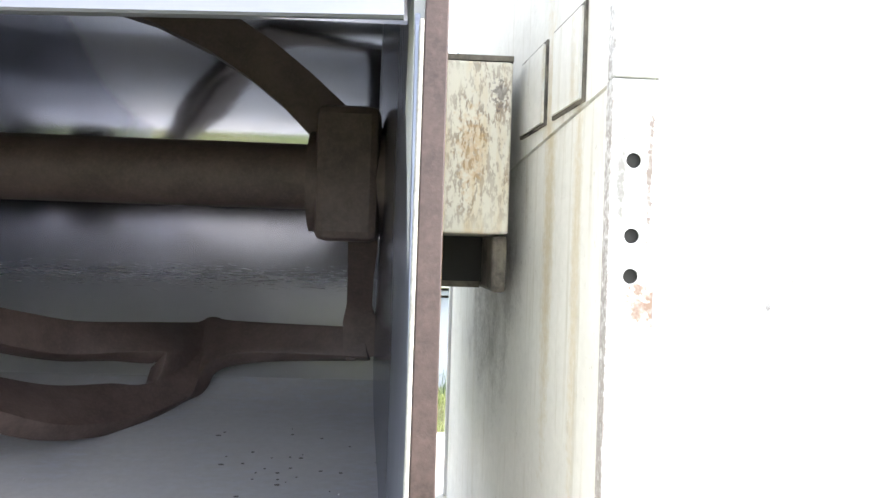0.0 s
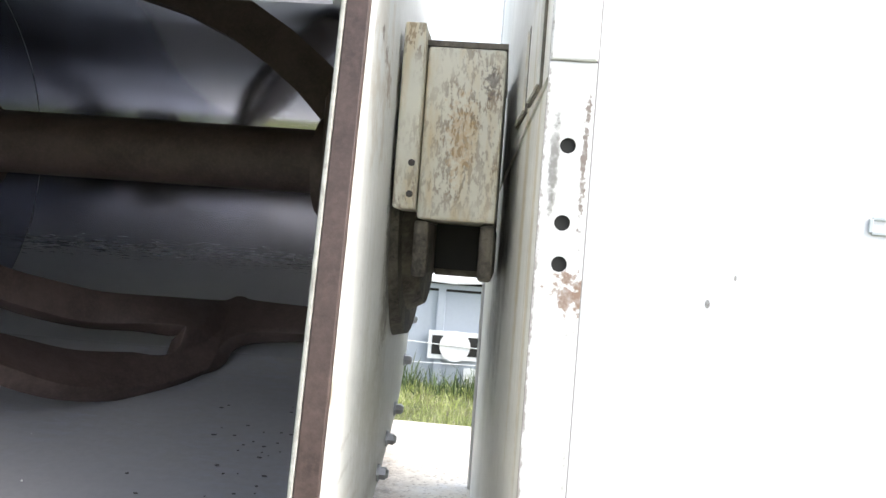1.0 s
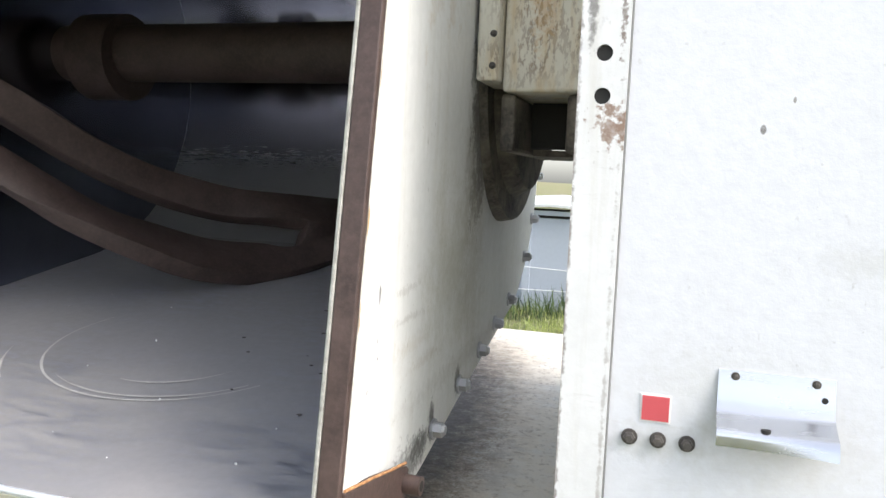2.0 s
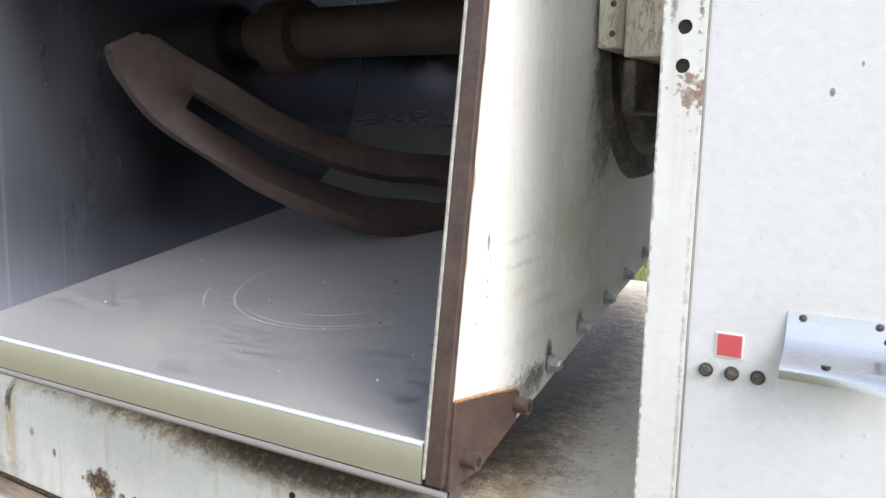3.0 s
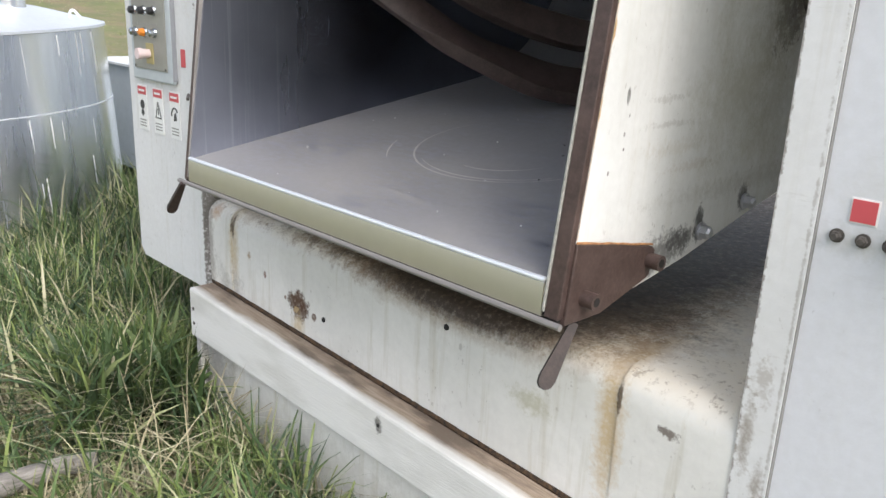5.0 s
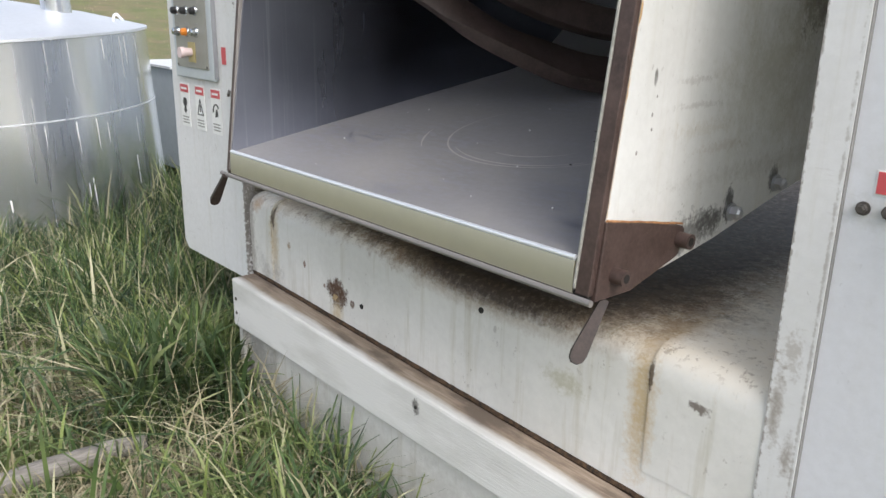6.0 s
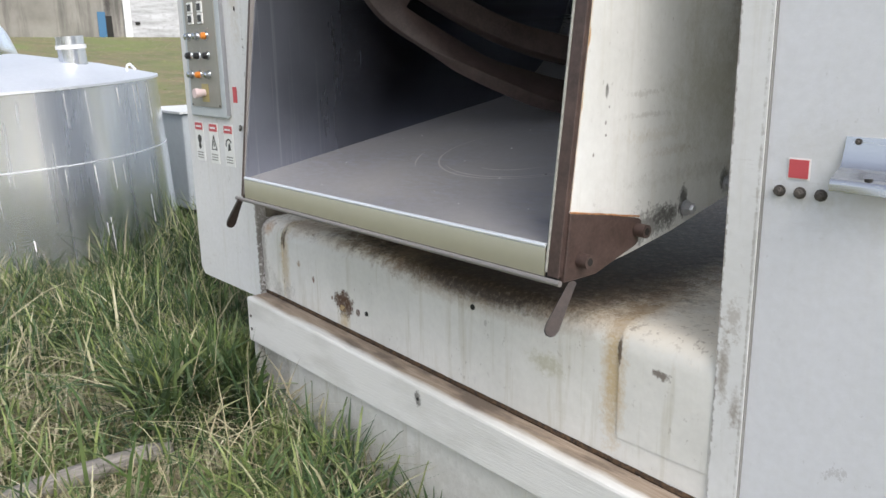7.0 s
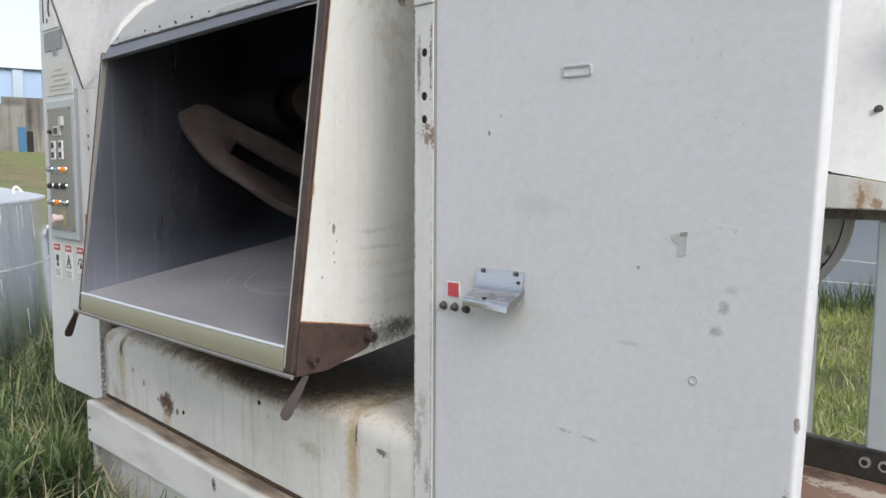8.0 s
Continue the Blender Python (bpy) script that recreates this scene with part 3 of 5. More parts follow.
    lo, hi = [bm.verts.new(place(p, a)) for p in outline], [bm.verts.new(place(p, b)) for p in outline]
    bm.faces.new(lo)
    bm.faces.new(hi[::-1])
    for i in range(len(outline)):
        j = (i + 1) % len(outline)
        bm.faces.new((lo[i], lo[j], hi[j], hi[i]))


def tube(bm, a, b, r0, r1=None, n=16, caps=True):
    """A round bar from a to b."""
    a, b = Vector(a), Vector(b)
    r1 = r0 if r1 is None else r1
    q = (b - a).to_track_quat("Z", "Y").to_matrix()
    rings = [[bm.verts.new(c + q @ Vector((r * math.cos(2 * math.pi * i / n), r * math.sin(2 * math.pi * i / n), 0))) for i in range(n)] for c, r in ((a, r0), (b, r1))]
    for i in range(n):
        bm.faces.new((rings[0][i], rings[0][(i + 1) % n], rings[1][(i + 1) % n], rings[1][i]))
    if caps:
        bm.faces.new(rings[0][::-1])
        bm.faces.new(rings[1])


def bar(name, mat, a, b, r, parent=None, label="", n=16, r1=None):
    bm = bmesh.new()
    tube(bm, a, b, r, r1, n)
    return part(name, bm, mat, parent, label, smooth=True)


def sheet(bm, line, x0, x1, thick, k=0.0, cuts=1, wave=None):
    """A bent sheet: a line in y and z, drawn out along x, with a thickness."""
    n = len(line)
    def normal(i):
        p, q = line[max(0, i - 1)], line[min(n - 1, i + 1)]
        l = math.hypot(q[0] - p[0], q[1] - p[1])
        return -(q[1] - p[1]) / l, (q[0] - p[0]) / l
    sides = []
    for s in (0.0, thick):
        rows = []
        for c in range(cuts + 1):
            x = x0 + (x1 - x0) * c / cuts
            row = []
            for i, (y, z) in enumerate(line):
                ny, nz = normal(i)
                w = s + (wave(x, i / (n - 1)) if wave else 0.0)
                p = (x, y + ny * w, z + nz * w)
                row.append(bm.verts.new(shear(p, k) if k else p))
            rows.append(row)
        sides.append(rows)
    for rows in sides:
        for c in range(cuts):
            for i in range(n - 1):
                bm.faces.new((rows[c][i], rows[c + 1][i], rows[c + 1][i + 1], rows[c][i + 1]))
    a, b = sides
    for c in range(cuts):
        for i in (0, n - 1):
            bm.faces.new((a[c][i], a[c + 1][i], b[c + 1][i], b[c][i]))
    for c in (0, cuts):
        for i in range(n - 1):
            bm.faces.new((a[c][i], a[c][i + 1], b[c][i + 1], b[c][i]))


def holed(bm, outline, holes, y0, y1):
    """A plate in x and z with round holes through it."""
    loops = [outline] + [[(cx + r * math.cos(-2 * math.pi * i / 18), cz + r * math.sin(-2 * math.pi * i / 18)) for i in range(18)] for cx, cz, r in holes]
    front = [[bm.verts.new((x, y0, z)) for x, z in l] for l in loops]
    backs = [[bm.verts.new((x, y1, z)) for x, z in l] for l in loops]
    for side in (front, backs):
        edges = [bm.edges.new((l[i], l[(i + 1) % len(l)])) for l in side for i in range(len(l))]
        bmesh.ops.triangle_fill(bm, edges=edges, use_beauty=True)
    for f, b in zip(front, backs):
        for i in range(len(f)):
            j = (i + 1) % len(f)
            bm.faces.new((f[i], f[j], b[j], b[i]))


def hexbolt(bm, at, axis, r, length, washer=True):
    at, axis = Vector(at), Vector(axis)
    if washer:
        tube(bm, at, at + axis * length * 0.2, r * 1.35, n=14)
    tube(bm, at + axis * length * 0.15, at + axis * length * 0.8, r, n=6)
    tube(bm, at + axis * length * 0.8, at + axis * length, r * 0.85, r * 0.6, n=6)


# ---- ground and distance ----
def ground_z(x, y):
    t = min(1.0, max(0.0, (-7.0 - x) / 37.0))
    rise = 2.3 * (0.35 * t + 0.65 * t * t * (3 - 2 * t))
    return rise + 0.025 * noise.noise(Vector((x * 0.7, y * 0.7, 0))) * min(1.0, 0.3 + abs(x + 1) * 0.2)


bm = bmesh.new()
xs = [-400, -200, -100, -70] + [-55 + 2.5 * i for i in range(16)] + [-15 + 0.75 * i for i in range(29)] + [9, 14, 25, 60, 150, 400]
ys = [-400, -150, -60, -25, -12] + [-7 + 0.75 * i for i in range(30)] + [18, 22, 28, 40, 70, 150, 400]
grid = [[bm.verts.new((x, y, ground_z(x, y))) for y in ys] for x in xs]
for i in range(len(xs) - 1):
    for j in range(len(ys) - 1):
        bm.faces.new((grid[i][j], grid[i + 1][j], grid[i + 1][j + 1], grid[i][j + 1]))
tagged(part("ground", bm, SOIL, smooth=True), "rough grassy ground rising towards a far wall", "ground", kind="structure")


def grass(name, count, area, height, width, mat, seed, label, lean=0.55, keep=None, kind="stuff"):
    """Many bent, tapering blades in one mesh."""
    rng = np.random.default_rng(seed)
    x0, x1, y0, y1 = area
    px, py = rng.uniform(x0, x1, count), rng.uniform(y0, y1, count)
    ok = np.array([keep(a, b) if keep else True for a, b in zip(px, py)])
    # uneven growth, in clumps
    clump = np.array([noise.noise(Vector((a * 2.1, b * 2.1, seed))) for a, b in zip(px, py)])
    ok &= rng.uniform(-0.55, 0.6, count) < clump + 0.25
    px, py, clump = px[ok], py[ok], clump[ok]
    n = len(px)
    h = rng.uniform(*height, n) * (0.85 + 0.5 * clump)
    w = rng.uniform(*width, n)
    a, b = rng.uniform(0, 2 * np.pi, n), rng.uniform(0, 2 * np.pi, n)
    bend = rng.uniform(0.15, 1.0, n) ** 1.3 * lean * 2
    pz = np.array([ground_z(u, v) for u, v in zip(px, py)]) - 0.01
    verts = []
    for t, taper in ((0.0, 0.8), (0.4, 1.0), (0.75, 0.7)):
        cx, cy = px + np.cos(a) * h * bend * t * t, py + np.sin(a) * h * bend * t * t
        cz = pz + h * (t - 0.35 * bend * t * t)
        for s in (-1, 1):
            verts.append(np.stack([cx + s * np.cos(b) * w * taper / 2, cy + s * np.sin(b) * w * taper / 2, cz], 1))
    verts.append(np.stack([px + np.cos(a) * h * bend, py + np.sin(a) * h * bend, pz + h * (1 - 0.35 * bend)], 1))
    v = np.stack(verts, 1).reshape(-1, 3)
    q = np.arange(n)[:, None] * 7
    faces = np.concatenate([q + np.array([[0, 1, 3]]), q + np.array([[0, 3, 2]]), q + np.array([[2, 3, 5]]), q + np.array([[2, 5, 4]]), q + np.array([[4, 5, 6]])])
    me = bpy.data.meshes.new(name)
    me.vertices.add(len(v))
    me.vertices.foreach_set("co", v.ravel())
    me.loops.add(faces.size)
    me.loops.foreach_set("vertex_index", faces.ravel())
    me.polygons.add(len(faces))
    me.polygons.foreach_set("loop_start", np.arange(0, faces.size, 3))
    me.update(calc_edges=True)
    me.materials.append(mat)
    return tagged(new(name, me), label, "grass", kind=kind)


def off_machine(x, y):
    inside = -1.56 < x < 0.3 and 0.82 < y < 3.5
    tank = (x + 4.55) ** 2 + (y - 0.89) ** 2 < 0.66
    return not inside and not tank and not (x > 0.2 and y > 0.8 and y < 2.6)


def open_patch(x, y):
    # trodden, thin grass in front of the bed
    bare = math.exp(-((x + 1.62) / 0.50) ** 2 - ((y - 0.16) / 0.32) ** 2)
    by_post = math.exp(-((x + 1.42) / 0.16) ** 2) * (1.0 if y < 0.38 else 0.0)
    return off_machine(x, y) and random.random() > max(0.88 * bare, 0.93 * by_post)


grass("grass", 56000, (-4.4, -0.2, -0.7, 3.2), (0.08, 0.38), (0.004, 0.012), GRASS, 3, "long green grass blades with yellowed tips", lean=0.75, keep=open_patch)
grass("broad_blades", 900, (-3.2, -0.9, -0.3, 1.1), (0.22, 0.46), (0.009, 0.017), GRASS, 37, "broad arching grass blades, green and yellowed", lean=1.0, keep=open_patch)
grass("long_straw", 2600, (-4.2, -0.9, -0.6, 1.6), (0.22, 0.46), (0.003, 0.007), STRAW, 29, "long bleached stalks bent over the grass", lean=0.9, keep=open_patch)
grass("grass_tuft", 7000, (-3.6, -1.4, 0.45, 1.25), (0.16, 0.36), (0.004, 0.009), GRASS, 21, "taller green grass tufts beside the machine bed", keep=off_machine)
grass("tall_grass", 3200, (-4.2, -2.2, 0.9, 2.6), (0.30, 0.62), (0.006, 0.012), GRASS, 5, "tall grass standing against the steel tank", lean=0.4, keep=off_machine)
grass("dry_grass", 30000, (-4.4, -0.2, -0.7, 3.0), (0.06, 0.24), (0.003, 0.008), STRAW, 7, "dry straw lying between the green blades", lean=0.95, keep=open_patch)
grass("meadow_grass", 26000, (-9.0, -4.0, -1.5, 6.0), (0.10, 0.32), (0.008, 0.018), GRASS, 9, "long meadow grass round the tank", keep=off_machine)
grass("back_grass", 70000, (-2.5, 3.0, 3.55, 8.4), (0.04, 0.14), (0.002, 0.0045), BACK_GRASS, 11, "bright short grass behind the machine", keep=off_machine)
grass("back_weeds", 1900, (-3.0, 1.2, 7.6, 8.3), (0.06, 0.42), (0.006, 0.014), WEED, 13, "tall weeds along the grey wall", lean=0.4)
grass("hill_grass", 24000, (-42.0, -9.0, -4.0, 17.0), (0.03, 0.08), (0.007, 0.016), BACK_GRASS, 15, "sparse grass on the far slope")
grass("field_grass", 60000, (-9.0, 8.0, -7.0, 8.0), (0.06, 0.20), (0.004, 0.010), BACK_GRASS, 31, "rough grass all round the machine", lean=0.7, keep=lambda x, y: off_machine(x, y) and not (-4.4 < x < -0.2 and -0.7 < y < 3.2))
grass("straw_mat", 9000, (-2.3, -1.0, -0.3, 0.6), (0.05, 0.16), (0.003, 0.007), STRAW, 23, "flattened straw on trodden ground", lean=1.1, keep=open_patch)
grass("side_weeds", 700, (-2.2, -1.45, 0.45, 0.82), (0.14, 0.34), (0.014, 0.03), WEED, 19, "broad-leaved weeds at the foot of the bed", lean=0.6)

# a grey plank in the grass
plank = thing("wooden_post", (-1.39, 0.1, 0.03), "grey weathered round wooden post lying in the grass", "post")
bm = bmesh.new()
spine = [Vector((-1.30, -0.55, 0.085)), Vector((-1.335, -0.30, 0.08)), Vector((-1.37, -0.05, 0.08)), Vector((-1.385, 0.15, 0.075)), Vector((-1.40, 0.33, 0.065)), Vector((-1.415, 0.43, 0.04))]
rows = []
for k, c in enumerate(spine):
    ring = []
    for i in range(14):
        q = 2 * math.pi * i / 14
        r = (0.033 if k < 4 else 0.028) * (1 + 0.16 * noise.noise(Vector((q, k * 0.7, 3.0))))
        ring.append(bm.verts.new(c + Vector((r * math.cos(q), 0.02 * noise.noise(Vector((q * 2, k, 5.0))), r * math.sin(q)))))
    rows.append(ring)
for p, q in zip(rows, rows[1:]):
    for i in range(14):
        bm.faces.new((p[i], p[(i + 1) % 14], q[(i + 1) % 14], q[i]))
bm.faces.new(rows[0])
bm.faces.new(rows[-1])
part("trunk", bm, OLD_WOOD, plank, smooth=True)

# ---- far wall and buildings ----
def wall_between(name, mat, a, b, z0, z1, thick=0.25, parent=None, label=""):
    a, b = Vector((*a, 0)), Vector((*b, 0))
    n = Vector((-(b - a).y, (b - a).x, 0)).normalized() * thick
    bm = bmesh.new()
    slab(bm, [(p.x, p.y) for p in (a, b, b + n, a + n)], "z", z0, z1)
    return part(name, bm, mat, parent, label)


wall = thing("perimeter_wall", (-42, 13, 2.0), "stained grey concrete perimeter wall on the slope", "wall", kind="structure")
wall_between("concrete_panel", CONCRETE, (-45.5, -6.0), (-44.6, 6.0), 1.6, 4.70, parent=wall)
wall_between("concrete_panel", CONCRETE, (-44.6, 6.06), (-42.3, 13.3), 1.6, 4.65, parent=wall)
wall_between("concrete_panel", CONCRETE, (-42.3, 13.3), (-41.95, 15.18), 1.6, 5.0, parent=wall)
for i in range(9):
    wall_between("pilaster", CONCRETE, (-45.3 + 0.14 * i, -5.0 + 1.9 * i), (-45.28 + 0.14 * i, -4.75 + 1.9 * i), 1.6, 4.75, 0.35, parent=wall)
gate = thing("metal_gate", (-41.7, 14.5, 2.1), "small blue metal door standing open in the wall", "door")
wall_between("door_leaf", BLUE_DOOR, (-42.09, 13.93), (-42.02, 14.30), 1.9, 3.50, 0.08, gate)
wall_between("opening", DARK, (-42.01, 14.31), (-41.96, 14.60), 1.9, 3.30, 0.06, gate)

hall = thing("warehouse", (-48, 10, 2.3), "long warehouse clad in pale blue sheets", "building")
wall_between("wall", BLUE_CLAD, (-52, -8), (-45.97, 16.55), 2.0, 6.86, 0.4, hall)
for i in range(6):
    t = 0.19 + i * 0.15
    p, q = (-51.9 + 6.03 * t, -8 + 24.55 * t), (-51.9 + 6.03 * (t + 0.02), -8 + 24.55 * (t + 0.02))
    wall_between("translucent_sheet", CREAM_CLAD, (p[0] + 0.15, p[1]), (q[0] + 0.15, q[1]), 3.5, 6.8, 0.1, hall)
wall_between("corner_flashing", FLASHING_BLUE, (-45.96, 16.56), (-45.92, 16.78), 2.0, 6.78, 0.4, hall)
wall_between("roof_edge", DARK_ROOF, (-52, -8), (-45.6, 17.1), 6.86, 6.90, 0.6, hall)
white_house = thing("whitewashed_building", (-41, 18, 2.2), "low whitewashed building with a dark roof edge", "building")
wall_between("wall", WHITE_WALL, (-41.93, 15.20), (-40.2, 22.5), 1.8, 5.06, 0.3, white_house)
wall_between("pillar", SHED_WHITE, (-41.85, 15.20), (-41.75, 15.52), 1.8, 5.06, 0.1, white_house)
wall_between("upper_wall", CONCRETE, (-42.1, 15.32), (-40.4, 22.7), 5.06, 5.72, 0.3, white_house)
wall_between("roof_edge", DARK_ROOF, (-41.95, 15.30), (-40.2, 22.9), 5.72, 6.40, 0.9, white_house)
wall_between("window", DARK, (-41.71, 15.70), (-41.66, 15.92), 2.86, 3.02, 0.05, white_house)

# ---- grey enclosure behind the machine ----
shed = thing("panel_enclosure", (-0.5, 8.4, 0), "low blue-grey panel enclosure with a white frame", "enclosure")
for i in range(10):
    x = -6.15 + 0.82 * i
    block("panel", SHED_GREY, x, x + 0.805, 8.4, 8.46, 0.0, 1.02, parent=shed, round_by=0.006)
for i in range(11):
    block("post", SHED_GREY, -6.19 + 0.82 * i, -6.11 + 0.82 * i, 8.36, 8.40, 0.0, 1.05, parent=shed)
block("rail", SHED_GREY, -6.2, 2.1, 8.34, 8.40, 1.05, 1.10, parent=shed)
block("shadow_gap", DARK, -6.2, 2.1, 8.42, 8.5, 1.02, 1.12, parent=shed)
bm = bmesh.new()
sheet(bm, [(8.25, 1.13), (8.5, 1.17), (9.2, 1.22)], -6.3, 2.2, 0.03, cuts=24, wave=lambda x, t: 0.02 * math.sin(x * 5.0))
part("roof_sheet", bm, SHED_WHITE, shed)
hatch = block("hatch_frame", SHED_WHITE, -0.52, 0.06, 8.33, 8.345, 0.30, 0.60, parent=shed, label="white hatch frame")
block("opening", DARK, -0.48, 0.02, 8.325, 8.33, 0.345, 0.55, parent=hatch)
bm = bmesh.new()
tube(bm, (-0.23, 8.31, 0.445), (-0.23, 8.32, 0.445), 0.165, n=28)
part("disc", bm, SHED_WHITE, hatch, "white round cover")
for z0, z1 in ((0.50, 0.44), (0.235, 0.262)):
    bar("wire", SHED_WHITE, (-1.6, 8.3, z0), (0.1, 8.3, z1), 0.006, shed, n=6)
block("lower_plate", SHED_WHITE, -0.12, 0.10, 8.335, 8.345, 0.05, 0.22, parent=shed)

# ---- stainless tanks ----
def storage_tank():
    t = thing("storage_tank", (-4.545, 0.886, 0), "scratched stainless steel tank with a conical lid on grass", "tank")
    c, r = Vector((-4.545, 0.886, 0)), 0.832
    tilt = Euler((radians(3.4), 0, 0)).to_matrix()
    def place(bm):
        for v in bm.verts:
            v.co = tilt @ (v.co - Vector((0, 0, 0.6))) + c + Vector((0, 0, 0.6))
    def ring(bm, rows, n=96):
        rs = [[bm.verts.new((q * math.cos(2 * math.pi * i / n), q * math.sin(2 * math.pi * i / n), z)) for i in range(n)] for q, z in rows]
        for a, b in zip(rs, rs[1:]):
            for i in range(n):
                bm.faces.new((a[i], a[(i + 1) % n], b[(i + 1) % n], b[i]))
        return rs
    bm = bmesh.new()
    ring(bm, [(r, 0.02), (r, 0.3), (r + 0.002, 0.71), (r, 0.73), (r, 1.125), (r + 0.008, 1.135)])
    place(bm)
    part("shell", bm, TANK_STEEL, t, smooth=True)
    bm = bmesh.new()
    rs = ring(bm, [(r + 0.012, 1.128), (r + 0.012, 1.142), (r - 0.01, 1.148), (0.5, 1.235), (0.06, 1.325), (0.02, 1.33)])
    bm.faces.new(rs[-1])
    place(bm)
    part("conical_lid", bm, LID_STEEL, t, smooth=True)
    for z in (0.715,):
        bm = bmesh.new()
        ring(bm, [(r, z - 0.005), (r + 0.003, z - 0.003), (r + 0.003, z + 0.003), (r, z + 0.005)])
        place(bm)
        part("weld_seam", bm, EDGE_STEEL, t, "bright weld seam", smooth=True)
    bm = bmesh.new()
    tube(bm, (0.28, 0.287, 1.18), (0.28, 0.287, 1.41), 0.080, n=32, caps=False)
    tube(bm, (0.28, 0.287, 1.41), (0.28, 0.287, 1.25), 0.074, n=32, caps=False)
    place(bm)
    pipe = part("stub_pipe", bm, TANK_STEEL, t, smooth=True)
    bm = bmesh.new()
    tube(bm, (0.28, 0.287, 1.335), (0.28, 0.287, 1.36), 0.088, n=32)
    place(bm)
    part("clamp_band", bm, LABEL_WHITE, pipe, "white clamp band", smooth=True)
    bm = bmesh.new()
    for p, q in (((0.42, 0.55, 1.175), (0.42, 0.555, 1.215)), ((0.42, 0.555, 1.215), (0.42, 0.575, 1.222)), ((0.42, 0.575, 1.222), (0.42, 0.605, 1.185))):
        tube(bm, p, q, 0.008, n=8)
    place(bm)
    part("lifting_lug", bm, EDGE_STEEL, t)
    # white drips that ran down the shell
    rng = random.Random(4)
    for i in range(44):
        a = radians(rng.uniform(-75, 50))
        z1 = rng.choice((0.70, 1.11, rng.uniform(0.3, 1.0)))
        l = rng.uniform(0.05, 0.26)
        w = rng.uniform(0.0015, 0.006)
        bm = bmesh.new()
        rr = r + 0.0015
        pts = [(a - w, z1), (a + w, z1), (a + w * 0.9, z1 - l * 0.6), (a + w * 0.4, z1 - l), (a - w * 0.5, z1 - l * 0.9)]
        bm.faces.new([bm.verts.new((rr * math.cos(q), rr * math.sin(q), z)) for q, z in pts])
        place(bm)
        part("drip", bm, LABEL_WHITE, t)


storage_tank()


def mixing_vessel():
    t = thing("steel_vessel", (-7.6, 0.9, 0), "tilted stainless vessel with a dark motor behind the tank", "vessel")
    m = Matrix.Translation((-7.9, 0.66, 1.15)) @ Euler((radians(-38), radians(10), 0)).to_matrix().to_4x4()
    bm = bmesh.new()
    n = 48
    rows = [(0.72, -0.7), (0.76, -0.2), (0.76, 0.65), (0.70, 0.78), (0.50, 0.90), (0.2, 0.98), (0.05, 1.0)]
    rs = [[bm.verts.new(m @ Vector((q * math.cos(2 * math.pi * i / n), q * math.sin(2 * math.pi * i / n), z))) for i in range(n)] for q, z in rows]
    for a, b in zip(rs, rs[1:]):
        for i in range(n):
            bm.faces.new((a[i], a[(i + 1) % n], b[(i + 1) % n], b[i]))
    bm.faces.new(rs[0])
    bm.faces.new(rs[-1])
    part("shell", bm, TANK_STEEL, t, smooth=True)
    motor = part_of_tubes("motor", BLACK, t, [((-7.10, 0.80, 1.42), (-7.06, 0.98, 1.49), 0.10)])
    for k in range(5):
        bar("cooling_fin", BLACK, (-7.09, 0.82 + 0.035 * k, 1.428 + 0.0136 * k), (-7.087, 0.833 + 0.035 * k, 1.433 + 0.0136 * k), 0.112, motor)
    for y, z in ((0.9, 0.95), (0.0, 0.95)):
        bar("support_leg", RUSTY, (-7.8, y, -0.05), (-7.8, y, z), 0.05, t)


def part_of_tubes(name, mat, parent, bars, label=""):
    bm = bmesh.new()
    for a, b, r in bars:
        tube(bm, a, b, r)
    return part(name, bm, mat, parent, label, smooth=True)


mixing_vessel()

cabinet = thing("metal_cabinet", (-5.0, 2.3, 0), "pale grey metal cabinet on dark feet beside the tank", "cabinet")
block("body", BOX_GREY, -5.45, -4.72, 1.98, 2.65, 0.16, 0.88, parent=cabinet, round_by=0.015)
block("top_sheet", SHED_WHITE, -5.48, -4.69, 1.95, 2.68, 0.884, 0.90, parent=cabinet)
for x, y in ((-5.38, 2.03), (-4.82, 2.03), (-5.38, 2.58), (-4.82, 2.58)):
    bar("foot", BLACK, (x, y, 0.0), (x, y, 0.16), 0.035, cabinet)
stake = thing("white_stake", (-5.6, 2.45, 0), "white wooden stake in the grass", "stake")
block("post", LABEL_WHITE, -5.72, -5.68, 1.78, 1.82, 0.0, 1.16, parent=stake, round_by=0.004)

# ---- machine bed ----
bed = thing("mixer_bed", (-0.66, 1.8, 0), "white painted machine bed with rust runs, grime and shade painted under the bowl", "machine bed")
bm = bmesh.new()
fr = 0.902
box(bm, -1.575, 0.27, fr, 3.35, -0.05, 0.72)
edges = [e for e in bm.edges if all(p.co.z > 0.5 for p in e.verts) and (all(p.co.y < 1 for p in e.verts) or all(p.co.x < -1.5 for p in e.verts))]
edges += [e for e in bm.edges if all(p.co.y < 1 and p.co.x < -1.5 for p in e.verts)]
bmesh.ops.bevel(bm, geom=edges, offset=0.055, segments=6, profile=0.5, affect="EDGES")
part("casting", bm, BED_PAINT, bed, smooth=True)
# raised shoulder at the column's foot and at the far end
for name, x0, x1 in (("shoulder", 0.012, 0.262), ("shoulder", -1.572, -1.432)):
    bm = bmesh.new()
    line = [(0.899, 0.46), (0.897, 0.66)] + [(0.955 - 0.058 * math.cos(a), 0.672 + 0.055 * math.sin(a)) for a in (0.3, 0.7, 1.1, 1.5)] + [(1.3, 0.729)]
